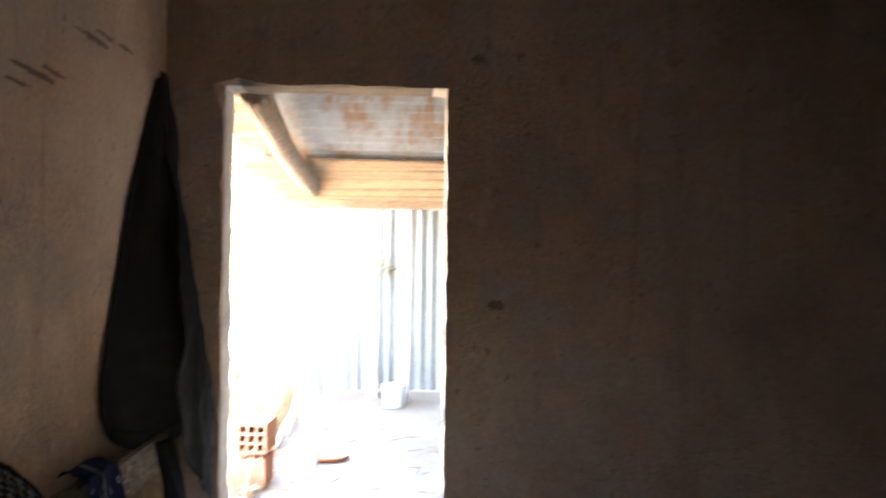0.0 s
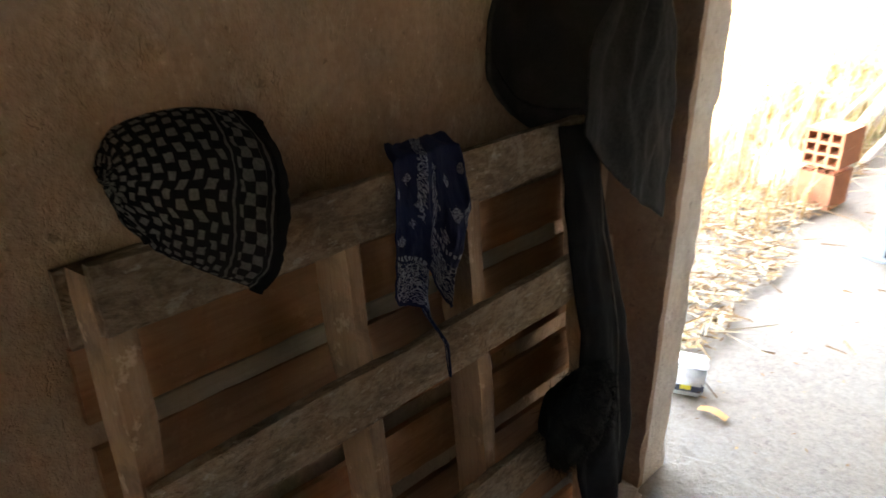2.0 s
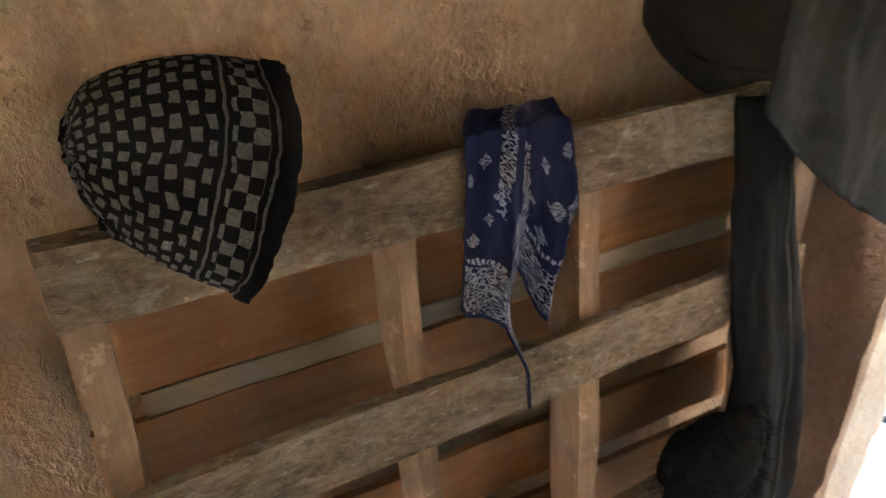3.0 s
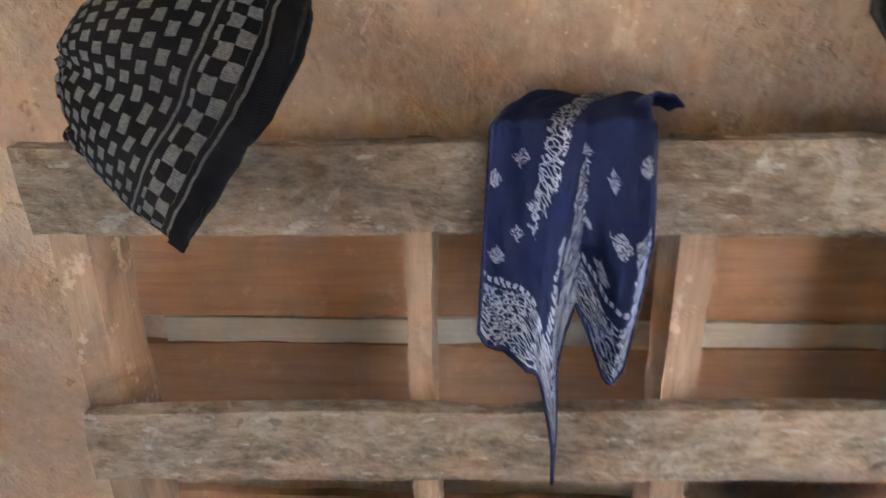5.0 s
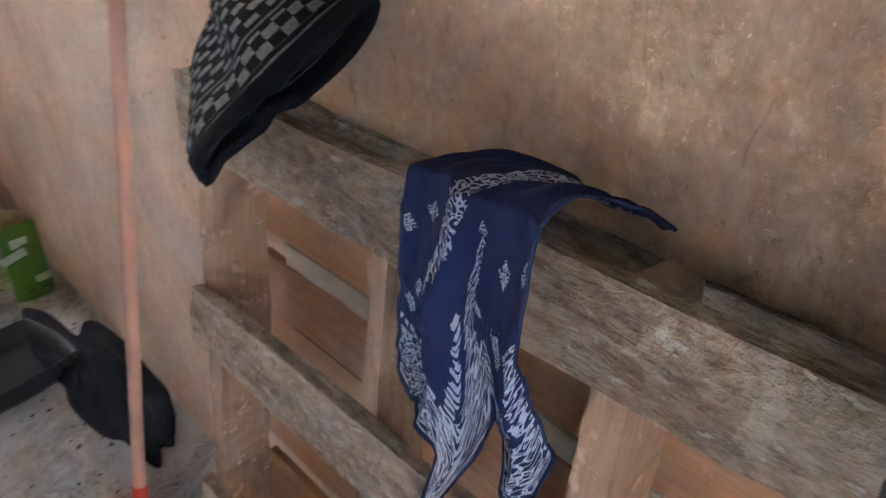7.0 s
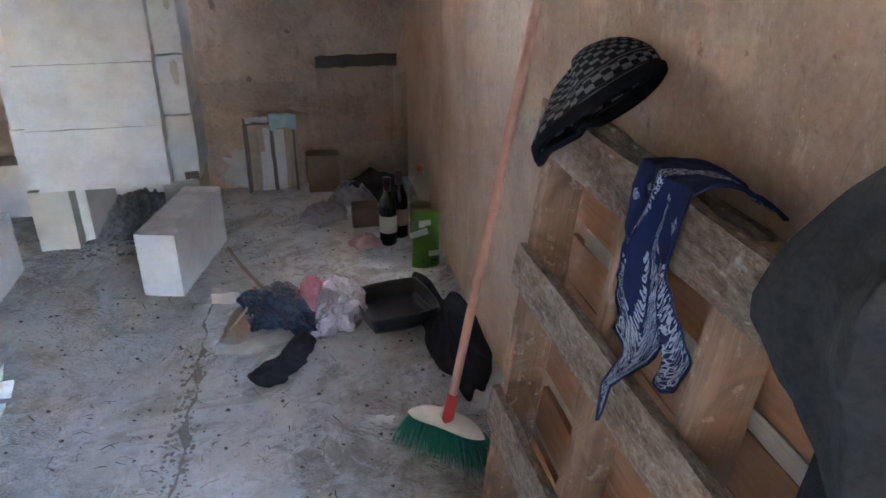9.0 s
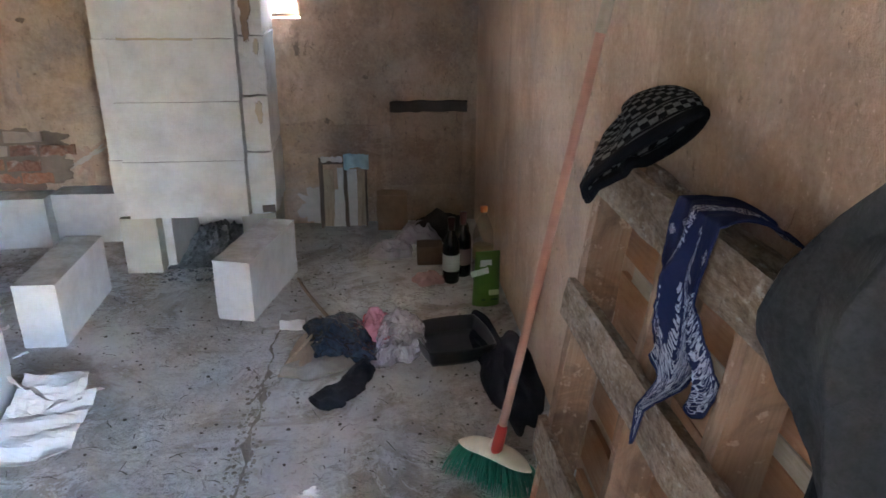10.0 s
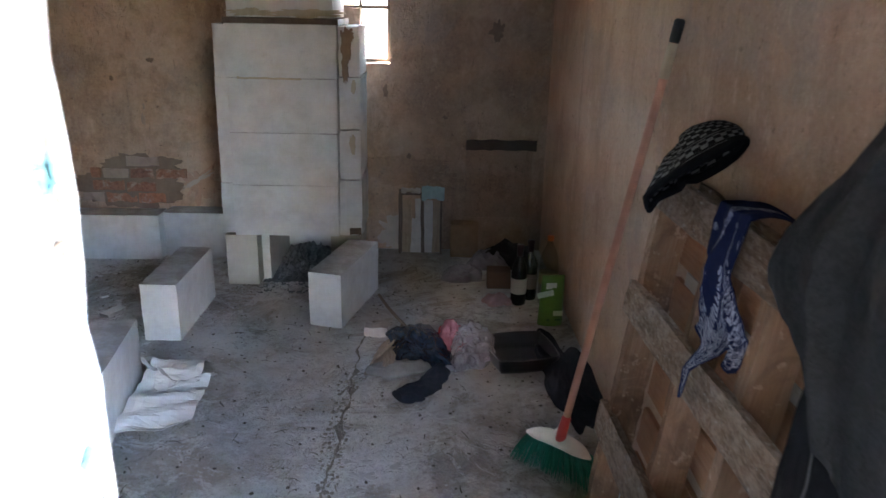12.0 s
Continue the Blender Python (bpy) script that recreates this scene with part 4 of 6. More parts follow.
def trouser_point(s, t):
    z = 1.02 - t * 0.80
    yl = lerp_table([(0.2, 2.44), (0.3, 2.41), (0.43, 2.42), (0.62, 2.435), (0.79, 2.415), (1.05, 2.41)], z)
    yr = lerp_table([(0.2, 2.56), (0.33, 2.61), (0.53, 2.60), (0.74, 2.56), (0.9, 2.53), (1.05, 2.52)], z)
    a = math.pi * (0.05 + 0.9 * s)
    y = yl + (yr - yl) * (0.5 - 0.5 * math.cos(a))
    f = 0.008 * math.sin(s * 16 + z * 3) * t + 0.010 * fbm(Vector((s * 3, z * 5, 9)))
    x = lerp_table([(0.2, -0.652), (0.6, -0.690), (0.85, -0.728), (1.02, -0.755)], z)
    return Vector((x + 0.045 * math.sin(a) * (0.5 + 0.5 * t) + f, y, z))


trousers = thing("trousers", "black trousers hanging in front of the pallet end", "trousers")
thick(part("leg", sheet(40, 60, trouser_point), M_TROUSER, trousers, smooth=True), 0.005, 0.0)
part("seam", tube([trouser_point(0.62, 0.12 + 0.07 * k) + Vector((0.003, 0, 0)) for k in range(12)], 0.0022, 6), cloth_mat("grey_seam", (0.07, 0.068, 0.066)), trousers, "paler grey side seam", True)
solo("lath", rough_box((-0.012, -0.006, 0.0), (0.012, 0.006, 0.26), 8, 0.002, 14, 0.001, 3.0, 0.004), M_PALLET_PALE, "short pale wooden lath standing by the pallet end", "lath", at=pose(-0.70, 2.68, 0.0, 0, -6, 70))


def furry_point(s, t):
    a, b = s * 2 * math.pi, (t - 0.5) * math.pi
    n = 1 + 0.22 * fbm(Vector((math.cos(a) * 2, math.sin(a) * 2, t * 4)))
    c = Vector((-0.645, 2.375 + 0.03 * t, 0.50 - 0.06 * t))
    return c + Vector((0.045 * math.cos(b) * math.cos(a), 0.095 * math.cos(b) * math.sin(a), 0.125 * math.sin(b))) * n


def fuzz(point, count, length, seed, width=0.0012):
    bm = bmesh.new()
    rng = random.Random(seed)
    for _ in range(count):
        s, t = rng.random(), rng.random()
        p = point(s, t)
        q = point((s + 0.01) % 1.0, t)
        r = point(s, min(1, t + 0.01))
        nn = (q - p).cross(r - p)
        nn = nn.normalized() if nn.length > 1e-9 else Vector((1, 0, 0))
        if nn.x < 0:
            nn = -nn
        d = (nn + Vector((rng.uniform(-1, 1), rng.uniform(-1, 1), rng.uniform(-1.2, 0.5)))).normalized() * length * rng.uniform(0.4, 1)
        w = Vector((rng.uniform(-1, 1), rng.uniform(-1, 1), rng.uniform(-1, 1))).normalized() * width
        bm.faces.new([bm.verts.new(x) for x in (p - w, p + w, p + d)])
    return bm


M_FUZZ = cloth_mat("black_fuzzy_yarn", (0.006, 0.006, 0.0065))
scarf = thing("fringed_scarf", "black fluffy scarf caught on the pallet boards", "scarf")
part("body", sheet(40, 30, furry_point), M_FUZZ, scarf, smooth=True)
part("fringe", fuzz(furry_point, 5000, 0.035, 4, 0.0008), M_FUZZ, scarf)

# ---- litter by the back wall ----
M_GLASS_DARK = Mat("dark_bottle_glass", 0.08).color((0.006, 0.010, 0.006)).m
M_LABEL = plain("cream_label", (0.55, 0.5, 0.42), 0.8)
M_FOIL = plain("red_foil", (0.055, 0.010, 0.010), 0.35, 0.4)


def wine_bottle(x, y, yaw, label, label_ground):
    b = thing("wine_bottle", label, "bottle", "bottles by the wall", pose(x, y, 0, 0, 0, yaw))
    part("glass", lathe([(0.030, 0.0), (0.036, 0.004), (0.037, 0.02), (0.037, 0.175), (0.034, 0.195), (0.020, 0.225), (0.0145, 0.245), (0.0142, 0.285), (0.016, 0.287), (0.016, 0.296), (0.012, 0.298)]), M_GLASS_DARK, b, "dark green glass", True)
    part("paper_label", lathe([(0.0374, 0.06), (0.0376, 0.0605), (0.0376, 0.135), (0.0374, 0.1355)]), label_ground, b, "printed paper label", True)
    part("foil", lathe([(0.0150, 0.235), (0.0152, 0.27), (0.0168, 0.287), (0.0168, 0.299), (0.004, 0.300)]), M_FOIL, b, "dark red foil", True)
    return b


wine_bottle(-0.655, -0.03, 20, "dark green wine bottle with a cream label", M_LABEL)
wine_bottle(-0.715, -0.10, 70, "dark wine bottle with a red foil neck", plain("dark_label", (0.18, 0.12, 0.10), 0.8))

M_PET = Mat("clear_pet", 0.12)
M_PET.color((0.60, 0.64, 0.60)).b.inputs["Alpha"].default_value = 0.22
pet = thing("plastic_bottle", "clear plastic bottle with an orange cap", "bottle", "bottles by the wall", pose(-0.795, -0.03, 0))
part("body", lathe([(0.03, 0.0), (0.042, 0.006), (0.046, 0.03), (0.046, 0.09), (0.043, 0.10), (0.046, 0.11), (0.046, 0.20), (0.043, 0.235), (0.030, 0.275), (0.016, 0.305), (0.013, 0.31), (0.013, 0.33)]), M_PET.m, pet, smooth=True)
part("cap", lathe([(0.0155, 0.322), (0.016, 0.324), (0.016, 0.343), (0.013, 0.346)]), plain("orange_plastic", (0.75, 0.20, 0.03), 0.4), pet, "orange screw cap", True)
part("paper_label", lathe([(0.0465, 0.11), (0.047, 0.111), (0.047, 0.165), (0.0465, 0.166)]), plain("amber_label", (0.22, 0.17, 0.06), 0.5), pet, "amber label", True)

M_GREEN = plain("green_pouch", (0.085, 0.20, 0.02), 0.3, var=0.4)


def pouch_point(a, t):
    ang = a * 2 * math.pi
    w = 0.058 * (1 - 0.12 * t)
    d = 0.032 * math.sqrt(max(0.0, 1 - t ** 2.2)) + 0.002
    return Vector((w * math.cos(ang), d * math.sin(ang) * (1 + 0.08 * math.sin(t * 9)), 0.24 * t))


pouch = thing("cleaner_pouch", "green refill pouch of cleaning liquid on the floor", "pouch", at=pose(-0.775, 0.20, 0, -4, 0, 6))
part("body", sheet(32, 16, pouch_point, False), M_GREEN, pouch, smooth=True)
M_PRINT = plain("white_print", (0.62, 0.68, 0.60), 0.4)
part("print_bar", box((-0.034, 0.0255, 0.150), (0.040, 0.0275, 0.178), 0.001), M_PRINT, pouch, "white print", at=pose(0, 0, 0, 0, 12, 0))
part("print_bar", box((-0.012, 0.0215, 0.182), (0.036, 0.0235, 0.212), 0.001), M_PRINT, pouch, "white print")
part("print_bar", box((-0.046, 0.0335, 0.055), (-0.002, 0.0355, 0.080), 0.001), plain("pale_print", (0.5, 0.62, 0.35), 0.4), pouch, "pale green print")
part("print_bar", box((-0.040, 0.0335, 0.030), (0.026, 0.0355, 0.040), 0.001), plain("dark_print", (0.03, 0.10, 0.02), 0.4), pouch, "dark green print")


def crumple(cx, cy, rx, ry, h, seed, spikes=0.5, freq=5.0, yaw=0.0):
    """A crumpled bag: an uneven heap with sharp creases, closed down to the floor."""
    def ridge(q, k, dz):
        return 1 - 2.8 * abs(noise.noise(q * k + Vector((seed, dz, seed * 0.7))))

    def fn(s, t):
        a = s * 2 * math.pi
        d = Vector((math.cos(a), math.sin(a), 0.0))
        k = math.sin(t * math.pi / 2)
        q = d * k
        r = k * (1 + 0.45 * noise.noise(d * 1.3 + Vector((seed, 0, seed))) + 0.10 * spikes * noise.noise(d * 2.6 + Vector((seed, 0, 1))))
        dome = (1 - t ** 2.4) ** 0.8
        z = h * dome * (0.62 + 0.40 * ridge(q, freq * 0.20, 0.0) + 0.12 * spikes * ridge(q, freq * 0.45, 3.0))
        x, y = rx * r * math.cos(a), ry * r * math.sin(a)
        c, sn = math.cos(radians(yaw)), math.sin(radians(yaw))
        return Vector((cx + c * x - sn * y, cy + sn * x + c * y, max(0.002, z if t < 0.999 else 0.002)))
    return sheet(120, 44, fn, False)


def creased_film(name, c, pale, rough, alpha=1.0):
    """Thin plastic film with sharp crumple lines."""
    m = Mat(name, rough)
    m.color(m.mix(m.ramp(m.noise(30, 4, 0.6), [(0.4, (0.0,)), (0.7, (1.0,))]), c, pale))
    m.b.inputs["Alpha"].default_value = alpha
    folds = m.math("ABSOLUTE", m.math("SUBTRACT", m.noise(18, 2, 0.5, dist=1.2), 0.5))
    return m.bump(m.math("ADD", m.math("MULTIPLY", m.voronoi(8), 0.4), m.math("MULTIPLY", folds, 2.0)), 0.028, 0.9).m


def crushed(cx, cy, rx, ry, h, seed, yaw=0.0, planes=26):
    """A crushed bag: a lump cut by many flat facets, with sharp creases between them."""
    rng = random.Random(seed)
    cuts = []
    for _ in range(planes):
        v = Vector((rng.gauss(0, 1), rng.gauss(0, 1), abs(rng.gauss(0, 0.9)))).normalized()
        cuts.append((v, rng.uniform(0.52, 0.95)))
    bm = bmesh.new()
    bmesh.ops.create_icosphere(bm, subdivisions=5, radius=1.0)
    off = Vector((seed * 1.3, seed * 0.7, seed * 0.4))
    c, sn = math.cos(radians(yaw)), math.sin(radians(yaw))
    for v in bm.verts:
        d = v.co.normalized()
        r = 1.25
        for nrm, dist in cuts:
            k = d.dot(nrm)
            if k > 0.05:
                r = min(r, dist / k)
        q = d + 0.25 * noise.noise_vector(d * 2.2 + off)
        r *= 1 + 0.30 * noise.noise(d * 1.6 + off)
        r -= 0.13 * max(0.0, 0.22 - abs(noise.noise(q * 1.9 + off))) / 0.22
        r -= 0.03 * max(0.0, 0.2 - abs(noise.noise(q * 4.5 + off))) / 0.2
        p = d * max(r, 0.2)
        x, y = rx * p.x, ry * p.y
        v.co = Vector((cx + c * x - sn * y, cy + sn * x + c * y, max(0.0015, h * (0.25 + 0.80 * p.z))))
    return bm


# Black film: the blue sheen of its highlights is put into the base colours.
M_BAGBLACK = creased_film("black_bag_film", (0.013, 0.020, 0.036), (0.028, 0.045, 0.078), 0.2)
M_BAGCLEAR = creased_film("clear_bag_film", (0.78, 0.70, 0.76), (0.95, 0.90, 0.94), 0.08, 0.36)
M_BAGPINK = plastic_film("pink_bag_film", (0.72, 0.26, 0.32), 0.55)
solo("garbage_bag", crushed(-0.180, 0.52, 0.150, 0.225, 0.15, 4, 15), M_BAGBLACK, "crumpled shiny black garbage bag on the floor", "plastic bag", smooth=True)
solo("clear_bag", crushed(-0.395, 0.55, 0.115, 0.20, 0.175, 9, -12), M_BAGCLEAR, "crumpled clear plastic bag beside the black bag", "plastic bag", smooth=True)
solo("pink_bag", crushed(-0.325, 0.44, 0.08, 0.09, 0.14, 13), M_BAGPINK, "crumpled pink plastic bag on the litter", "plastic bag", smooth=True)
solo("red_wrapper", crumple(-0.30, 0.335, 0.03, 0.025, 0.05, 6.0, 0.8, 6), plain("red_wrapper", (0.5, 0.03, 0.03), 0.4), "small red wrapper by the bags", "wrapper", smooth=True)


def sock_point(s, t):
    a = s * 2 * math.pi
    p = curve_at([(-0.285, 0.68), (-0.262, 0.745), (-0.230, 0.81), (-0.180, 0.880), (-0.130, 0.918)], t)
    w = lerp_table([(0, 0.02), (0.08, 0.045), (0.5, 0.05), (0.8, 0.06), (0.95, 0.045), (1, 0.006)], t) * (1 + 0.32 * fbm(Vector((t * 5, math.cos(a), 1))))
    d = curve_at([(0.8, -0.6), (0.8, -0.6)], 0)
    z = 0.018 + 0.018 * math.sin(a) * (1 + 0.9 * fbm(Vector((t * 8, math.cos(a) * 2, 2)))) + 0.006 * max(0.0, math.sin(a)) * math.sin(t * 26 + 3 * math.cos(a))
    return Vector((p.x + d.x * w * math.cos(a), p.y + d.y * w * math.cos(a), max(0.001, z)))


solo("sock", sheet(28, 40, sock_point, False), cloth_mat("dark_sock_knit", (0.018, 0.020, 0.027)), "dark grey sock lying on the concrete floor", "sock", smooth=True)
solo("cardboard_scrap", sheet(14, 18, lambda s, t: Vector((-0.03 - 0.10 * s + 0.05 * t, 0.45 + 0.27 * t, 0.004 + 0.07 * s * (1 - t) + 0.012 * abs(fbm(Vector((s * 3, t * 4, 2)))))), False), plain("dirty_cardboard", (0.34, 0.25, 0.19), 0.9, var=0.4), "torn brown cardboard beside the black bag", "cardboard")
solo("floor_rag", crumple(-0.12, 0.66, 0.13, 0.075, 0.030, 8.0, 0.6, 6, 20), cloth_mat("grey_rag", (0.24, 0.22, 0.20)), "grey dirty rag under the litter", "rag", smooth=True)
solo("plaster_lump", rough_box((-0.05, 0.315, 0.0), (0.045, 0.375, 0.045), 6, 0.012, 20, 0.004, 3.0, 0.01), plain("pale_lump", (0.5, 0.46, 0.43), 0.9), "pale lump of broken plaster on the floor", "rubble")
solo("twig", tube([(-0.115, 0.44, 0.09), (-0.09, 0.52, 0.055), (-0.02, 0.61, 0.02), (-0.005, 0.65, 0.012)], [0.005, 0.006, 0.006, 0.004], 7), M_BROWNWOOD, "thin bent brown twig beside the bag", "twig")
solo("stick", tube([(0.02, -0.10, 0.008), (-0.03, 0.05, 0.009), (-0.09, 0.20, 0.011), (-0.14, 0.33, 0.02)], [0.006, 0.007, 0.007, 0.008], 8), M_BROWNWOOD, "straight wooden stick lying on the floor", "stick")


def tray():
    def fn(s, t):
        a = s * 2 * math.pi
        sq = 1 / max(abs(math.cos(a)), abs(math.sin(a))) ** 0.75
        prof = [(0.0, 0.006), (0.75, 0.006), (0.86, 0.010), (0.93, 0.055), (0.97, 0.062), (1.0, 0.060), (0.985, 0.053), (0.90, 0.001), (0.0, 0.001)]
        f = t * (len(prof) - 1)
        i = min(int(f), len(prof) - 2)
        r = prof[i][0] + (prof[i + 1][0] - prof[i][0]) * (f - i)
        z = prof[i][1] + (prof[i + 1][1] - prof[i][1]) * (f - i)
        return Vector((0.135 * r * sq * math.cos(a), 0.135 * r * sq * math.sin(a), z))
    return sheet(64, 32, fn, False)


solo("plastic_tray", tray(), plain("black_plastic", (0.012, 0.012, 0.013), 0.35, var=0.5), "black plastic tray with dust on the floor", "tray", smooth=True, at=pose(-0.60, 0.56, 0, 0, 0, 12))
solo("dark_cloth", crumple(-0.76, 0.72, 0.10, 0.36, 0.035, 11.0, 2.2, 7, 3), cloth_mat("navy_black_cloth", (0.010, 0.011, 0.016)), "dark cloth lying along the wall by the tray", "cloth", smooth=True)

# a stack of frames and boards leaning on the back wall
M_BOARD_PALE = plain("dusty_white_board", (0.50, 0.48, 0.46), 0.8, var=0.35)
M_BOARD_TAN = wood("tan_board", (0.36, 0.29, 0.21), (0.24, 0.18, 0.12), (0.46, 0.38, 0.3), 2, 0.3)
rng_s = random.Random(12)
xx = -0.045
for i in range(8):
    w = (0.022, 0.055, 0.03, 0.045, 0.02, 0.05, 0.02, 0.04)[i]
    h = (0.34, 0.30, 0.20, 0.31, 0.33, 0.30, 0.36, 0.37)[i]
    mat = (M_SOOT_SHADE, M_BOARD_TAN, M_BOARD_PALE, M_BOARD_PALE, M_SOOT_SHADE, M_BOARD_PALE, M_BOARD_TAN, M_BOARD_TAN)[i]
    lab = ("thin dark board", "narrow tan board", "narrow white board", "narrow white board", "thin dark board", "narrow white board", "narrow tan board", "narrow tan board")[i]
    d = 0.012 if i % 3 else 0.02
    solo("leaning_board", rough_box((-w / 2, -d, 0), (w / 2, 0.0, h), 8, 0.003, 14, 0.002, i + 2.0, 0.006), mat, lab + " leaning upright against the back wall", "board", "boards leaning on the wall",
         at=pose(xx - w / 2, YB + 0.072 - 0.012 * (i % 2), 0.0, 10 - (i % 2), rng_s.uniform(-3, 3), rng_s.uniform(-8, 8)))
    xx -= w * 0.86
fr = thing("wooden_frame", "dark wooden frame around boards leaning on the wall", "frame", at=pose(-0.17, YB + 0.085, 0.0, 10, 0, 0))
for x in (0.118, -0.118):
    part("stile", rough_box((x - 0.006, -0.012, 0.0), (x + 0.006, 0.008, 0.37), 10, 0.003, 12, 0.001, x * 9, 0.004), M_SOOT_SHADE, fr)
part("rail", rough_box((-0.111, -0.012, 0.335), (0.111, 0.006, 0.350), 8, 0.003, 12, 0.001, 3.0, 0.004), M_SOOT_SHADE, fr)
solo("white_cloth", sheet(16, 8, lambda s, t: Vector((-0.06 - 0.11 * s, -0.765 - 0.03 * t + 0.008 * fbm(Vector((s * 5, t * 4, 1))), 0.385 - 0.035 * t + 0.012 * fbm(Vector((s * 4, t * 3, 3))))), False), M_BOARD_PALE, "dusty white cloth over the wooden frame", "cloth", smooth=True)
solo("blue_paper", sheet(14, 10, lambda s, t: Vector((-0.305 + 0.13 * s, -0.765 - 0.03 * t + 0.012 * fbm(Vector((s * 4, t * 4, 5))), 0.40 - 0.085 * t + 0.015 * fbm(Vector((s * 3, t * 3, 8))) - 0.02 * (s - 0.5) ** 2))), plain("pale_blue_paper", (0.32, 0.47, 0.50), 0.8), "crumpled pale blue paper on the leaning boards", "paper", smooth=True)
solo("cardboard_box", rough_box((-0.50, -0.80, 0.0), (-0.34, -0.70, 0.19), 8, 0.008, 9, 0.003, 5.0, 0.01), plain("old_cardboard", (0.30, 0.20, 0.12), 0.9, var=0.4), "small brown cardboard box by the back wall", "box")
solo("clear_wrapper", crumple(-0.40, -0.36, 0.11, 0.07, 0.07, 14.0, 1.0, 7), M_BAGCLEAR, "clear plastic wrapper on the floor", "wrapper", smooth=True)
solo("clear_wrapper", crumple(-0.55, -0.55, 0.12, 0.08, 0.09, 15.0, 1.0, 7), M_BAGCLEAR, "clear plastic film heaped by the back wall", "wrapper", smooth=True)
solo("dark_sack", crumple(-0.66, -0.60, 0.13, 0.10, 0.13, 16.0, 0.8, 6), cloth_mat("dark_sack", (0.03, 0.025, 0.022)), "dark dusty sack in the corner", "sack", smooth=True)
solo("brown_carton", rough_box((-0.64, -0.32, 0.0), (-0.52, -0.22, 0.09), 6, 0.006, 12, 0.003, 9.0, 0.01), plain("dark_carton", (0.16, 0.10, 0.07), 0.9, var=0.4), "small dark carton beside the bottles", "carton")
solo("pink_rag", crumple(-0.555, -0.03, 0.07, 0.05, 0.045, 18.0, 0.9, 7), cloth_mat("pink_rag", (0.34, 0.22, 0.21)), "crumpled dusty pink rag by the wine bottle", "rag", smooth=True)


M_SACK = plain("white_sack_paper", (0.56, 0.535, 0.51), 0.7, var=0.35, scale=11, bump=0.003)
sack = thing("paper_sack", "crumpled white paper sack beside a block", "paper sack", at=pose(0, 0, 0))


def sack_sheet(x0, x1, y0, y1, lift, seed, folds, high):
    """A stiff crumpled paper layer: long folds running out from the block, broken by sharp creases."""
    off = Vector((seed, seed * 0.6, 0))

    def fn(s, t):
        q = Vector((s * 2.6 + 0.5 * t, t * 2.0, 0)) + off
        crease = 1 - 3.0 * abs(noise.noise(q))
        fine = 1 - 2.6 * abs(noise.noise(q * 2.3 + off))
        tri = abs(((s * folds + 0.35 * t + 0.25 * noise.noise(q * 0.8)) % 1.0) * 2 - 1)
        swell = high * (1 - s) ** 0.7 * (1 - 0.55 * t) * (0.35 + 0.65 * min(1.0, s * 7))
        z = lift + swell + 0.034 * tri * (0.5 + 0.5 * t) * (1 - 0.4 * s) + 0.012 * crease + 0.003 * fine
        skew = 0.05 * t
        x = x0 + (x1 - x0) * (t + 0.05 * noise.noise(Vector((s * 5, seed, 3))) * t)
        return Vector((x, y0 + (y1 - y0) * s - skew + 0.012 * noise.noise(q * 1.7), max(lift * 0.5 + 0.001, z)))
    return sheet(26, 9, fn, False)


thick(part("paper_layer", sack_sheet(0.80, 0.565, 0.82, 1.17, 0.006, 2.0, 3.6, 0.045), M_SACK, sack), 0.0015, 1.0)
thick(part("paper_layer", sack_sheet(0.79, 0.60, 0.77, 0.96, 0.035, 7.0, 1.7, 0.06), M_SACK, sack), 0.0015, 1.0)
part("paper_flap", sheet(24, 24, lambda s, t: Vector((0.79 - 0.10 * s, 0.80 + 0.10 * t + 0.02 * noise.noise(Vector((s * 3, t * 3, 1))), 0.01 + 0.15 * t * (1 - 0.6 * s) + 0.015 * noise.noise(Vector((s * 4, t * 4, 5))))), False), M_SACK, sack)


def chips(count, xr, yr, size, seed, flat=0.35):
    bm = bmesh.new()
    rng = random.Random(seed)
    for _ in range(count):
        x, y = rng.uniform(*xr), rng.uniform(*yr)
        s = size * rng.uniform(0.3, 1.0) ** 1.5
        n = rng.randint(4, 6)
        a0 = rng.uniform(0, 6.28)
        el = rng.uniform(0.3, 1.0)
        top, bot = [], []
        for k in range(n):
            a = a0 + k * 6.283 / n + rng.uniform(-0.3, 0.3)
            px, py = s * math.cos(a), s * el * math.sin(a)
            c, sn = math.cos(a0), math.sin(a0)
            q = (x + c * px - sn * py, y + sn * px + c * py)
            bot.append(bm.verts.new((q[0], q[1], 0.0005)))
            top.append(bm.verts.new((x + (q[0] - x) * 0.8, y + (q[1] - y) * 0.8, 0.001 + s * flat * rng.uniform(0.6, 1))))
        bm.faces.new(top)
        for k in range(n):
            bm.faces.new((bot[k], bot[(k + 1) % n], top[(k + 1) % n], top[k]))
    bmesh.ops.recalc_face_normals(bm, faces=bm.faces[:])
    return bm


M_CHIP = plain("pale_chips", (0.62, 0.6, 0.57), 0.95, var=0.3)
M_GRIT = plain("dark_grit", (0.12, 0.10, 0.085), 0.95, var=0.5)
solo("block_chips", chips(90, (0.95, 1.7), (-0.55, 0.75), 0.03, 1), M_CHIP, "white chips broken off the blocks on the floor", "rubble", kind="stuff")
solo("floor_grit", chips(1500, (-0.8, 1.6), (-0.7, 2.7), 0.008, 2), M_GRIT, "dark grit and dirt scattered on the floor", "grit", kind="stuff")
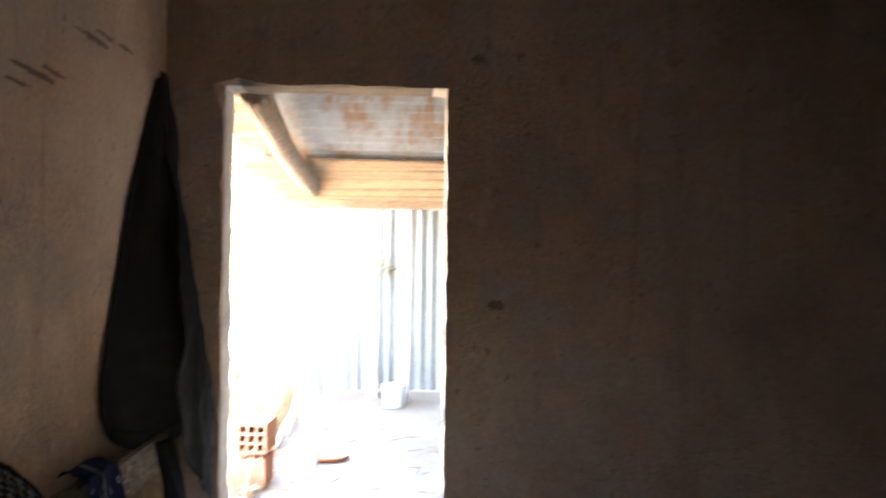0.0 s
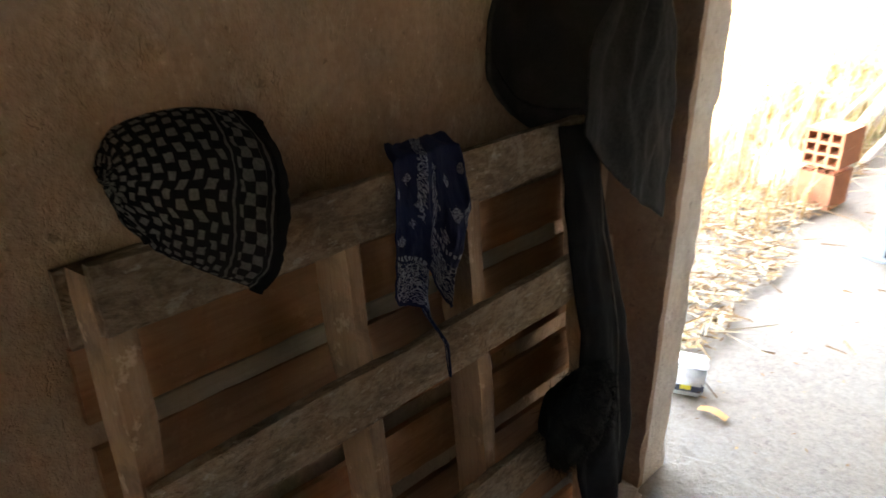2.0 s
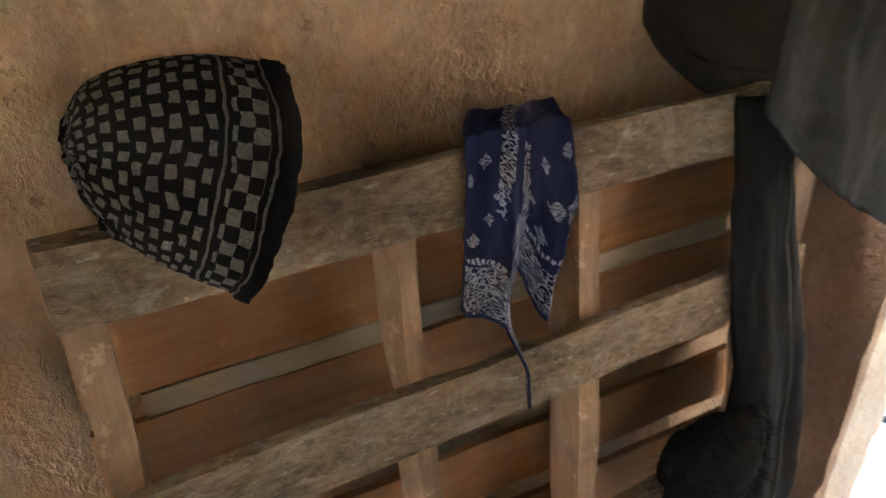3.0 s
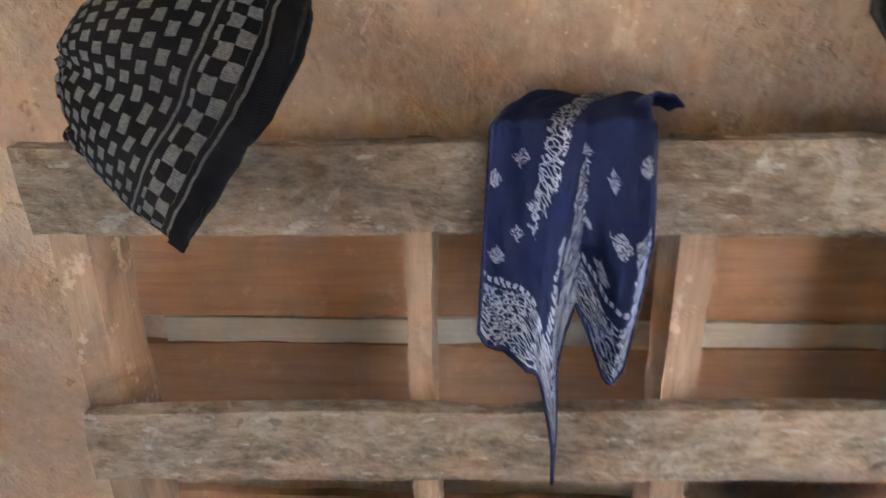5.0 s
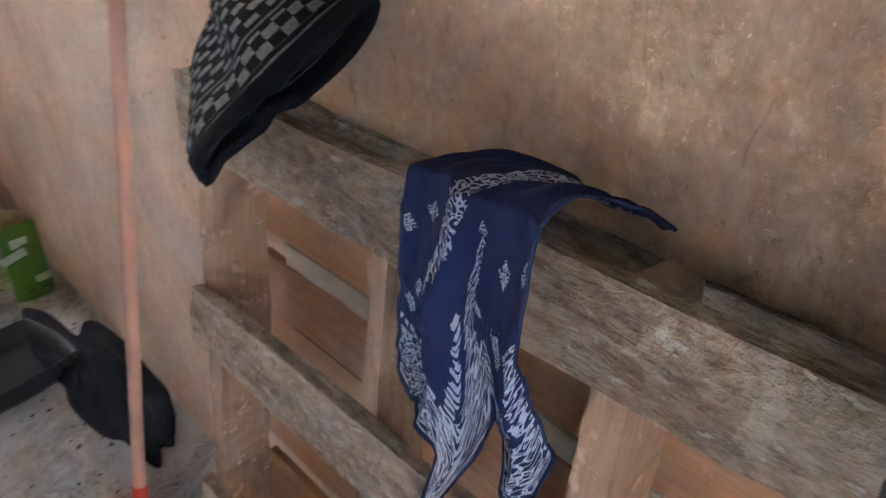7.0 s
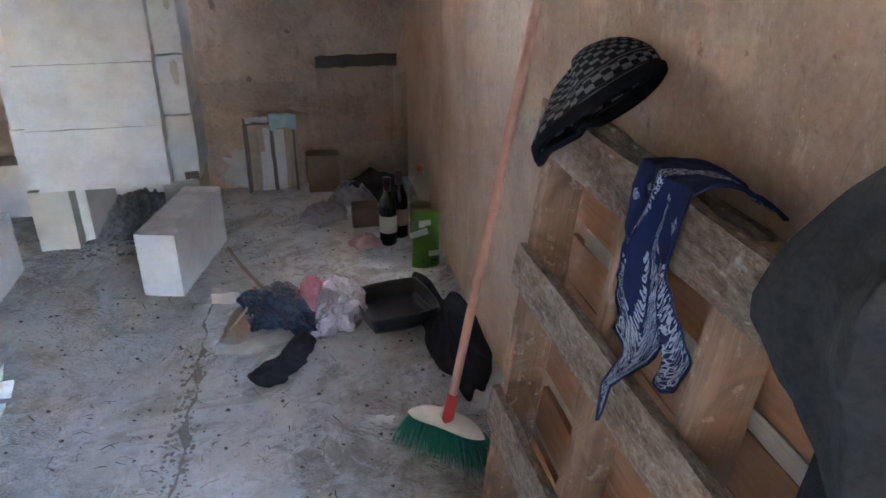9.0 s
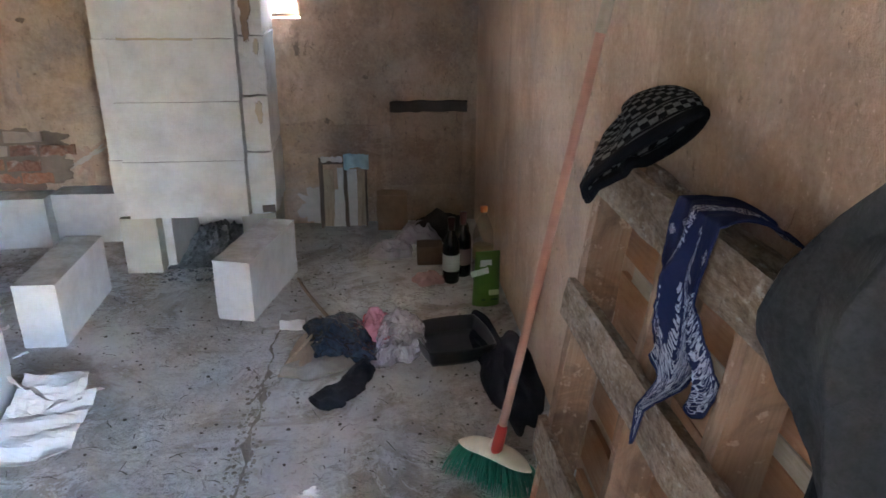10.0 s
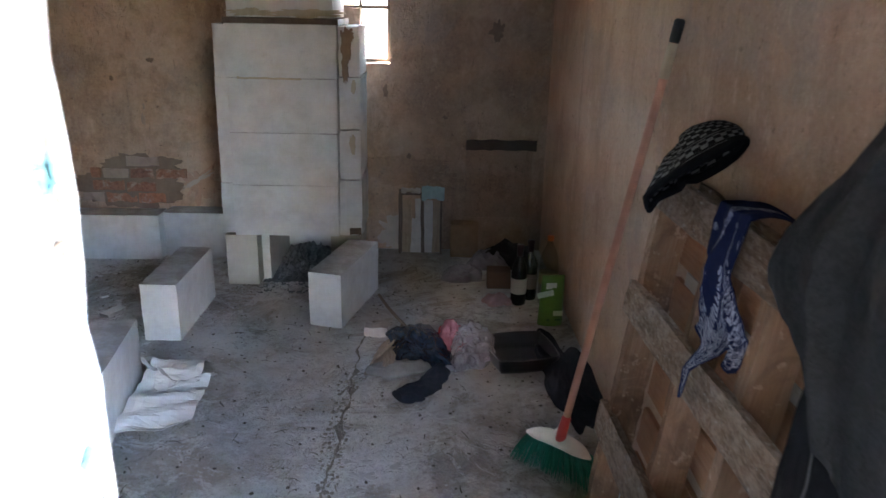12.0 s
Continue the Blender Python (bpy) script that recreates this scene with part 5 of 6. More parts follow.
solo("floor_crumbs", chips(480, (-0.5, 1.4), (-0.5, 2.4), 0.008, 3), M_CHIP, "small pale crumbs on the floor", "rubble", kind="stuff")
rng_c = random.Random(21)
for i in range(9):
    s = rng_c.uniform(0.035, 0.075)
    x, y = rng_c.uniform(1.08, 1.62), rng_c.uniform(0.15, 0.95)
    solo("block_shard", rough_box((-s, -s * 0.45, 0), (s, s * 0.45, 0.016), 5, 0.008, 25, 0.002, i * 1.3, 0.012), M_CHIP, "flat white shard of a block on the floor", "rubble", "shards of block", at=pose(x, y, 0.0, 0, 0, rng_c.uniform(0, 180)))


def straw(count, xr, yr, ln, seed):
    bm = bmesh.new()
    rng = random.Random(seed)
    for _ in range(count):
        x, y, a, l = rng.uniform(*xr), rng.uniform(*yr), rng.uniform(0, 6.28), ln * rng.uniform(0.3, 1)
        d = Vector((math.cos(a), math.sin(a), 0)) * l
        w = Vector((-math.sin(a), math.cos(a), 0)) * rng.uniform(0.0008, 0.002)
        p = Vector((x, y, 0.0015))
        up = Vector((0, 0, rng.uniform(0.001, 0.006)))
        m = p + d * 0.5 + up + w * rng.uniform(-4, 4)
        v = [bm.verts.new(q) for q in (p - w, p + w, m + w, p + d + w * 0.5, p + d - w * 0.5, m - w)]
        bm.faces.new((v[0], v[1], v[2], v[5]))
        bm.faces.new((v[5], v[2], v[3], v[4]))
    return bm


solo("floor_straw", straw(420, (-0.4, 1.3), (-0.5, 2.4), 0.055, 7), M_GRIT, "dark bits of straw and twig on the floor", "straw", kind="stuff")


def floor_patch(cx, cy, rx, ry, seed, amp=0.8, lift=0.0012):
    """A thin uneven skin on the floor."""
    bm = bmesh.new()
    out = blob_outline(cx, cy, rx, ry, 70, amp, seed)
    ring = [bm.verts.new((x, y, lift)) for x, y in out]
    rim = [bm.verts.new((x + (x - cx) * 0.05, y + (y - cy) * 0.05, 0.0003)) for x, y in out]
    mid = bm.verts.new((cx, cy, lift * 1.4))
    for i in range(70):
        j = (i + 1) % 70
        bm.faces.new((ring[i], ring[j], mid))
        bm.faces.new((rim[i], rim[j], ring[j], ring[i]))
    return bm


M_SKIM = plain("pale_cement_skim", (0.60, 0.585, 0.565), 0.9, var=0.45, scale=22, bump=0.006)
fl = bpy.data.objects["floor"]
rng_p = random.Random(64)
for i in range(34):
    r = rng_p.uniform(0.012, 0.05)
    part("cement_flake", floor_patch(rng_p.uniform(-0.52, 0.06), rng_p.uniform(0.85, 2.3), r, r * rng_p.uniform(0.25, 0.7), 200.0 + i, 0.9, 0.0012 + 0.0001 * (i % 7)), M_SKIM, fl)
M_CRACK = plain("crack_rubble", (0.27, 0.235, 0.20), 0.95, var=0.5, scale=60, bump=0.01)
solo("floor_crack", sheet(90, 5, lambda s, t: Vector((0.05 + 0.03 * s + 0.02 * fbm(Vector((s * 6, 0, 3))) + (t - 0.5) * (0.003 + 0.075 * max(0, fbm(Vector((s * 14, 3, 1))) - 0.05)) + 0.012 * fbm(Vector((s * 30, t, 6))), 0.35 + 1.9 * s, 0.0015 + 0.004 * max(0, fbm(Vector((s * 40, t * 3, 1)))))), False), M_CRACK,
     "broken crack filled with dirt across the floor", "crack", kind="structure")
solo("crack_rubble", chips(420, (0.03, 0.11), (0.75, 2.2), 0.011, 41), M_CRACK, "grey rubble crumbled along the floor crack", "rubble", kind="stuff")

# ---- marks on the side wall and the door wall ----
wall_w, wall_n = bpy.data.objects["wall_west"], bpy.data.objects["wall_north"]
rng_m = random.Random(77)
for y, z, ry, rz in ((2.30, 2.015, 0.07, 0.006), (2.47, 2.045, 0.035, 0.005), (2.36, 2.04, 0.04, 0.004), (2.02, 1.865, 0.07, 0.006), (2.09, 1.885, 0.035, 0.005), (1.95, 1.83, 0.04, 0.004)):
    bm = patch(0.0, 0.0, ry, rz, 0.0, 90.0 + y * 7, 0.9, 0.003)
    part("scratch", bm, M_SCAR, wall_w, "dark straw scratch", at=Matrix.Translation((XL, y, z)) @ pose(0, 0, 0, rng_m.uniform(8, 16), 0, -90))
for x, z, r, sd in ((0.161, 1.354, 0.022, 1.0), (0.10, 2.125, 0.02, 2.0)):
    part("plaster_scar", patch(0.0, 0.0, r, r * 0.8, 0.0, 95.0 + sd, 0.6, 0.004), M_CEIL, wall_n, "chipped spot in the paint", at=Matrix.Translation((x, YD, z)) @ pose(0, 0, 0, 0, 0, 180))
solo("ash_bits", chips(220, (0.30, 0.62), (-0.42, -0.12), 0.012, 15), M_ASH, "grey ash flakes in front of the fireplace", "ash", kind="stuff")

# ---- flaking paint on the edge of the doorway ----
M_TEAL, M_TAN = plain("teal_paint", (0.16, 0.34, 0.34), 0.7, var=0.5), plain("bare_render", (0.27, 0.20, 0.15), 0.95, var=0.5)
rng_f = random.Random(9)
for i in range(26):
    z = rng_f.uniform(0.3, 1.95)
    w = rng_f.uniform(0.004, 0.012)
    part("paint_flake", patch(0.0, 0.0, w, w * rng_f.uniform(0.8, 2.8), 0.0, 130.0 + i, 0.7, 0.002), M_TEAL if i % 3 == 0 else M_TAN, wall_n, "flaked paint",
         at=Matrix.Translation((DR - 0.004, YD + 0.02 + rng_f.uniform(0.0, 0.022), z)) @ pose(0, 0, 0, 0, 0, 90))

# ---- outside: ground ----
def dirt():
    m = Mat("dusty_ground", 0.95, spec=0.15)
    big, mid, fine = m.noise(0.9, 5, 0.6), m.noise(7, 7, 0.7), m.noise(60, 5, 0.7)
    c = m.ramp(big, [(0.3, (0.15, 0.125, 0.10)), (0.55, (0.19, 0.165, 0.138)), (0.75, (0.23, 0.205, 0.175))])
    c = m.mix(m.ramp(mid, [(0.5, (0.0,)), (0.7, (0.5,))]), c, (0.18, 0.145, 0.115))
    c = m.mix(m.ramp(m.noise(28, 5, 0.75, dist=0.6), [(0.58, (0.0,)), (0.66, (0.7,))]), c, (0.10, 0.08, 0.065))
    m.color(m.mix(0.3, c, m.ramp(fine, [(0.35, (0.11, 0.09, 0.075)), (0.65, (0.28, 0.25, 0.215))])))
    return m.bump(m.math("ADD", mid, m.math("MULTIPLY", fine, 0.4)), 0.02, 0.7).m


def ground_height(x, y):
    if -1.2 < x < 2.1 and y < 3.3:
        return -0.012
    bank = max(0.0, min(1.0, (-1.35 - x) / 2.2)) * max(0.0, min(1.0, (y - 4.2) / 3.0))
    z = 0.55 * bank * bank * (3 - 2 * bank)
    near = max(0.0, 1 - math.hypot(x, y - 5) / 14)
    return z - 0.008 + 0.02 * near * fbm(Vector((x * 1.3, y * 1.3, 0.4))) * min(1.0, max(0.0, y - 3.3)) + 0.05 * bank * fbm(Vector((x * 2.1, y * 2.1, 7)))


def axis_steps(lo, hi, fine_lo, fine_hi, step):
    out = [lo, lo * 0.5, lo * 0.2, lo * 0.08]
    v = fine_lo
    while v < fine_hi:
        out.append(v)
        v += step
    return sorted(set(out + [fine_hi, hi * 0.08, hi * 0.2, hi * 0.5, hi]))


def ground_mesh():
    xs = axis_steps(-300, 300, -9, 5, 0.2)
    ys = axis_steps(-300, 300, 2.9, 15, 0.2)
    bm = bmesh.new()
    g = [[bm.verts.new((x, y, ground_height(x, y))) for y in ys] for x in xs]
    for i in range(len(xs) - 1):
        for j in range(len(ys) - 1):
            bm.faces.new((g[i][j], g[i + 1][j], g[i + 1][j + 1], g[i][j + 1]))
    return bm


M_GROUND = dirt()
solo("ground", ground_mesh(), M_GROUND, "pale dusty earth yard with a trodden path", "ground", kind="structure", smooth=True)
solo("door_step", rough_box((DL + 0.004, YD - 0.03, -0.1), (DR - 0.004, YO + 0.10, 0.006), 12, 0.006, 9, 0.004, 2.0, 0.02), M_GROUND, "worn earth covered threshold of the doorway", "threshold", kind="structure")

# ---- veranda ----
M_STEEL = plain("grey_painted_steel", (0.19, 0.21, 0.235), 0.5, 0.2, 0.35, 25, 0.002)
post = thing("veranda_post", "grey steel post on the dirt path under the roof", "post", at=pose(-0.69, 4.85, 0))
part("shaft", rough_box((-0.034, -0.034, 0.02), (0.034, 0.034, 1.79), 30, 0.002, 6, 0.004, 1.0), M_STEEL, post)
part("foot_plate", box((-0.055, -0.055, -0.02), (0.055, 0.055, 0.02), 0.004), M_STEEL, post, "rusty foot plate")
solo("veranda_beam", rough_box((-0.85, 4.80, 1.79), (1.945, 4.90, 1.90), 40, 0.008, 4, 0.004, 3.0, 0.01), M_BROWNWOOD, "pale rough timber beam over the post", "beam")


def roof_z(y):
    return 2.17 - 0.138 * (y - YO)


def corrugated(x0, x1, y0, y1, wave, amp, step):
    bm = bmesh.new()
    n = int((y1 - y0) / step)
    rows = []
    for i in range(n + 1):
        y = y0 + (y1 - y0) * i / n
        z = roof_z(y) + amp * math.sin(2 * math.pi * y / wave)
        rows.append([bm.verts.new((x, y, z + 0.006 * fbm(Vector((x, y * 2, 1))))) for x in np.linspace(x0, x1, 14)])
    for a, b in zip(rows, rows[1:]):
        for k in range(13):
            bm.faces.new((a[k], a[k + 1], b[k + 1], b[k]))
    return bm


def zinc():
    m = Mat("weathered_zinc", 0.55, 0.3)
    rust = m.noise(2.2, 6, 0.7, m.coord("Object", (3, 0.6, 1)), 0.6)
    c = m.ramp(rust, [(0.42, (0.30, 0.32, 0.34)), (0.54, (0.26, 0.26, 0.26)), (0.64, (0.25, 0.15, 0.09))])
    m.color(m.mix(m.ramp(m.noise(12, 5), [(0.5, (0.0,)), (0.7, (0.4,))]), c, (0.22, 0.18, 0.15)))
    return m.bump(m.noise(25, 4), 0.002, 0.5).m


M_ZINC = zinc()
roof = tagged(thing("veranda_roof", "rusty corrugated metal roof over the veranda", "roof"), kind="structure")
rs = part("metal_sheet", corrugated(-0.72, 1.94, YO + 0.01, 4.98, 0.105, 0.024, 0.0131), M_ZINC, roof, "weathered corrugated sheet")
thick(rs, 0.003, 1.0)
rng_r = random.Random(31)
M_REED = wood("dry_reed", (0.44, 0.31, 0.2), (0.28, 0.18, 0.11), (0.55, 0.42, 0.3), 0, 0.3)
for i in range(26):
    y = 4.02 + i * 0.034
    x1 = rng_r.uniform(1.5, 1.9)
    part("reed", tube([(-0.95 + rng_r.uniform(-0.15, 0.1), y, roof_z(y) - 0.055 + rng_r.uniform(-0.012, 0.01)), (0.6, y + rng_r.uniform(-0.05, 0.05), roof_z(y) - 0.05 + rng_r.uniform(-0.02, 0.015)), (x1, y + rng_r.uniform(-0.08, 0.08), roof_z(y) - 0.045)], 0.014, 7), M_REED, roof)
for i in range(20):
    y = YO + 0.04 + i * 0.098
    part("roof_plank", rough_box((-0.80 - 0.22 * max(0.0, 4.35 - y) + rng_r.uniform(-0.04, 0.04), y, roof_z(y + 0.05) - 0.028), (-0.735, y + 0.092, roof_z(y + 0.05) - 0.004), 6, 0.004, 9, 0.002, i * 1.0, 0.006), M_BROWNWOOD, roof)
solo("rafter", tube([(-0.63, YO + 0.005, roof_z(YO) - 0.12), (-0.66, 3.6, roof_z(3.6) - 0.11), (-0.64, 4.2, roof_z(4.2) - 0.105), (-0.69, 4.90, roof_z(4.9) - 0.01)], [0.055, 0.05, 0.052, 0.04], 12), M_BROWNWOOD, "round rough rafter running from the wall to the post", "rafter", smooth=True)

# ---- far shed with pale sheet walls ----
def ribbed(x0, x1, y, z0, z1, wave, amp):
    bm = bmesh.new()
    n = int((x1 - x0) / wave * 8)
    a = []
    for i in range(n + 1):
        x = x0 + (x1 - x0) * i / n
        yy = y + amp * math.sin(2 * math.pi * x / wave)
        a.append((bm.verts.new((x, yy, z0)), bm.verts.new((x, yy + 0.01, z1))))
    for p, q in zip(a, a[1:]):
        bm.faces.new((p[0], q[0], q[1], p[1]))
    return bm


M_SHEET = plain("pale_sheet_metal", (0.26, 0.265, 0.265), 0.6, 0.1, 0.35, 4, 0.002)
shed = thing("shed", "pale sheet metal shed behind the yard with timber posts", "shed")
for i, (x0, x1) in enumerate(((-1.35, -0.62), (-0.60, 0.24), (0.26, 1.1), (1.12, 1.94))):
    w = part("wall_sheet", ribbed(x0, x1, 8.9 + 0.02 * (i % 2), 0.0, 2.35, 0.12, 0.015), M_SHEET, shed)
    thick(w, 0.004, 0.0)
for x, y in ((-0.88, 7.64), (-0.20, 8.3), (0.75, 8.3), (-0.55, 8.55), (1.7, 8.3)):
    part("timber_post", rough_box((x - 0.05, y - 0.05, -0.05), (x + 0.05, y + 0.05, 2.06), 30, 0.01, 5, 0.006, x * 3), M_TIMBER_V, shed)
part("header", rough_box((-1.2, 7.58, 2.06), (1.94, 7.70, 2.15), 40, 0.008, 4, 0.004, 7.0), M_BROWNWOOD, shed, "orange brown timber header")
part("fascia", rough_box((-0.7, 8.24, 2.06), (1.94, 8.30, 2.16), 30, 0.006, 4, 0.004, 8.0), plain("red_fascia", (0.45, 0.18, 0.10), 0.8), shed, "faded red fascia board")
# The roof's unseen front is added to keep sky and sun off the path.
rf = part("shed_roof", sheet(160, 4, lambda s, t: Vector((-0.9 + 2.84 * s, 4.72 + 4.4 * t, 2.00 + 0.45 * t + 0.004 * math.sin(s * 240))), False), M_ZINC, shed, "sheet roof with an unseen front added to shade the path")
thick(rf, 0.01, 1.0)
solo("enamel_bucket", lathe([(0.09, 0.0), (0.10, 0.005), (0.125, 0.22), (0.13, 0.225), (0.122, 0.222), (0.095, 0.02)]), plain("white_enamel", (0.7, 0.72, 0.7), 0.3), "white bucket standing by the shed wall", "bucket", smooth=True, at=pose(-0.30, 8.0, 0.0))

# ---- unseen plain wall, added to keep light out of the veranda's far side ----
solo("light_block_wall", box((1.95, YO + 0.005, -0.02), (2.15, 8.86, 2.7), 0), M_OUTWALL, "unseen plain wall added to block light from the side", "wall", kind="structure")

# ---- hollow bricks ----
M_HOLLOW = plain("hollow_brick_clay", (0.36, 0.145, 0.085), 0.9, var=0.4, scale=20, bump=0.004, spec=0.2)


def hollow(w, h, d, n):
    t = 0.014
    def marks(full):
        c = (full - t * (n + 1)) / n
        out = [0.0]
        for _ in range(n):
            out += [out[-1] + t, out[-1] + t + c]
        return [v - full / 2 for v in out + [full]]
    bm = cells(marks(w), [-d / 2, d / 2], [v + h / 2 for v in marks(h)], lambda i, j, k: not (i % 2 and k % 2))
    return bm


solo("hollow_brick", hollow(0.19, 0.19, 0.27, 3), M_HOLLOW, "red hollow clay brick with nine holes on another", "brick", "hollow bricks in the yard", at=pose(-1.125, 5.43, 0.232, 0, 0, -4))
hb2 = solo("hollow_brick", hollow(0.19, 0.24, 0.19, 3), M_HOLLOW, "red hollow clay brick standing on end in litter", "brick", "hollow bricks in the yard", at=pose(-1.125, 5.43, 0.21, 90, 0, -4))
hb2.matrix_world = pose(-1.13, 5.55, 0.10, 90, 0, -4)

# ---- small things in the yard ----
tub = thing("plastic_tub", "clear plastic tub with a dark label on the path", "tub", at=pose(-0.815, 3.30, 0.0, 0, 0, 25))


def tub_shape(w, h0, h1, grow):
    bm = bmesh.new()
    add_box(bm, (-w, -w * 0.8, h0), (w, w * 0.8, h1))
    for v in bm.verts:
        if v.co.z > (h0 + h1) / 2:
            v.co.x *= grow
            v.co.y *= grow
    bmesh.ops.bevel(bm, geom=bm.edges[:], offset=0.008, segments=2, affect="EDGES")
    return bm


part("body", tub_shape(0.046, 0.0, 0.10, 1.15), plastic_film("tub_plastic", (0.62, 0.68, 0.75), 0.75), tub, smooth=True)
part("lid", tub_shape(0.055, 0.10, 0.115, 1.0), plastic_film("tub_lid", (0.75, 0.80, 0.86), 0.8), tub, "pale lid", True)
part("paper_label", tub_shape(0.049, 0.012, 0.05, 1.05), plain("navy_label", (0.03, 0.045, 0.09), 0.4), tub, "dark blue label")
part("print_mark", box((-0.02, -0.0445, 0.03), (0.012, -0.0435, 0.045), 0.0), plain("yellow_print", (0.6, 0.5, 0.06), 0.5), tub, "yellow print")
solo("leaf_scrap", sheet(8, 4, lambda s, t: Vector((-0.74 + 0.09 * s, 3.22 + 0.03 * t, 0.004 + 0.012 * math.sin(s * 3))), False), plain("orange_scrap", (0.5, 0.25, 0.09), 0.8), "orange brown scrap beside the tub", "scrap", smooth=True)
solo("orange_dish", lathe([(0.02, 0.012), (0.12, 0.014), (0.145, 0.03), (0.155, 0.032), (0.15, 0.022), (0.125, 0.004), (0.02, 0.003)], 32), plain("orange_plastic_dish", (0.55, 0.14, 0.05), 0.5), "shallow orange plastic dish on the path", "dish", smooth=True, at=pose(-0.735, 6.05, 0.0, -3, 2, 0))
solo("paper_scrap", rough_box((-0.11, 5.05, 0.0), (0.02, 5.13, 0.012), 5, 0.01, 15, 0.002, 1.0), plain("grey_scrap", (0.5, 0.5, 0.5), 0.9), "pale stone chip on the path", "stone", at=pose(-0.1, 0.6, 0))
solo("white_bag", crumple(-1.42, 5.62, 0.11, 0.12, 0.22, 22.0, 1.0, 6), plastic_film("white_bag_film", (0.8, 0.76, 0.74), 0.9), "crumpled white bag in the dry brush", "plastic bag", smooth=True)
rng_l = random.Random(40)
for i in range(7):
    x, y = -1.15 - 0.08 * i + rng_l.uniform(-0.08, 0.08), 6.5 + rng_l.uniform(-0.3, 0.4)
    z = ground_height(x, y)
    d = Vector((rng_l.uniform(0.1, 0.5), rng_l.uniform(-0.1, 0.5), rng_l.uniform(0.35, 0.75)))
    solo("dry_branch", tube([Vector((x, y, z - 0.02)), Vector((x, y, z)) + d * 0.5 + Vector((0.02, 0.03, 0)), Vector((x, y, z)) + d], [0.028, 0.024, 0.014], 8), plain("bleached_wood", (0.50, 0.46, 0.42), 0.9, var=0.4), "pale bleached branch propped in the brush", "branch", "dry branches", smooth=True)


# ---- dry brush, litter and trees ----
def leaf_stuff(name, count, place, size, mats, seed, label, lift=0.0, flat=False, kind_cat="leaves", parent=None):
    verts, faces, idx = [], [], []
    rng = random.Random(seed)
    for _ in range(count):
        c = place(rng)
        s = size * rng.uniform(0.5, 1.3)
        a, b = rng.uniform(0, 6.28), rng.uniform(-0.35, 0.35) if flat else rng.uniform(-1.5, 1.5)
        d = Vector((math.cos(a) * math.cos(b), math.sin(a) * math.cos(b), math.sin(b)))
        w = d.cross(Vector((rng.uniform(-0.4, 0.4), rng.uniform(-0.4, 0.4), 1))).normalized() * 0.36
        up = d.cross(w).normalized() * rng.uniform(-0.18, 0.18)
        base = len(verts)
        verts += [c - d * s * 0.5, c + (w + up) * s * 0.5, c + d * s * 0.5, c + (-w + up) * s * 0.5]
        faces += [(base, base + 1, base + 2), (base, base + 2, base + 3)]
        k = rng.randrange(len(mats))
        idx += [k, k]
    me = bpy.data.meshes.new(name)
    me.from_pydata([tuple(v) for v in verts], [], faces)
    for m in mats:
        me.materials.append(m)
    me.polygons.foreach_set("material_index", idx)
    ob = new(name, me)
    if parent:
        ob.parent = parent
        return ob
    return tagged(ob, label, kind_cat, kind="stuff")


def leafmat(name, c):
    m = Mat(name, 0.8, spec=0.2)
    r = m.island()
    m.color(m.mix(r, tuple(v * 0.65 for v in c), tuple(min(1, v * 1.35) for v in c)))
    m.b.inputs["Transmission Weight"].default_value = 0.0
    return m.m


L_TAN, L_BROWN, L_PALE, L_GREEN, L_OLIVE = (leafmat("leaf_tan", (0.25, 0.165, 0.08)), leafmat("leaf_brown", (0.14, 0.08, 0.038)), leafmat("leaf_pale", (0.37, 0.305, 0.215)),
                                            leafmat("leaf_green", (0.13, 0.20, 0.045)), leafmat("leaf_olive", (0.24, 0.25, 0.10)))


def on_ground(x0, x1, y0, y1, h=0.02, edge=None):
    def f(rng):
        while True:
            x, y = rng.uniform(x0, x1), rng.uniform(y0, y1)
            e = -0.92 - 0.10 * (y - 4.0) + 0.18 * noise.noise(Vector((y * 1.7, 2, 0)))
            if x < e:
                return Vector((x, y, max(0.0, ground_height(x, y)) + rng.uniform(0.004, h)))
    return f


leaf_stuff("leaf_litter", 22000, on_ground(-3.6, -0.7, 3.2, 7.6, 0.06), 0.045, [L_TAN, L_BROWN, L_BROWN, L_PALE], 1, "dry brown fallen leaves covering the ground", flat=True)
leaf_stuff("path_litter", 420, lambda rng: Vector((rng.uniform(-1.0, 0.3), rng.uniform(3.1, 8.0), 0.012)), 0.022, [L_BROWN, L_TAN], 2, "few dry leaf bits on the path", flat=True)


def twigs(count, place, ln, seed):
    """Fallen stalks and twigs lying on the litter."""
    verts, faces = [], []
    rng = random.Random(seed)
    for _ in range(count):
        p = place(rng)
        a, l = rng.uniform(0, 6.28), ln * rng.uniform(0.3, 1.2)
        d = Vector((math.cos(a), math.sin(a), rng.uniform(-0.05, 0.25))) * l
        w = Vector((-math.sin(a), math.cos(a), 0)) * rng.uniform(0.0015, 0.004)
        up = Vector((0, 0, 0.006))
        b = len(verts)
        verts += [p - w, p + w, p + up, p + d - w * 0.5, p + d + w * 0.5, p + d + up * 0.6]
        faces += [(b, b + 3, b + 5, b + 2), (b + 2, b + 5, b + 4, b + 1)]
    me = bpy.data.meshes.new("fallen_twigs")
    me.from_pydata([tuple(v) for v in verts], [], faces)
    return me


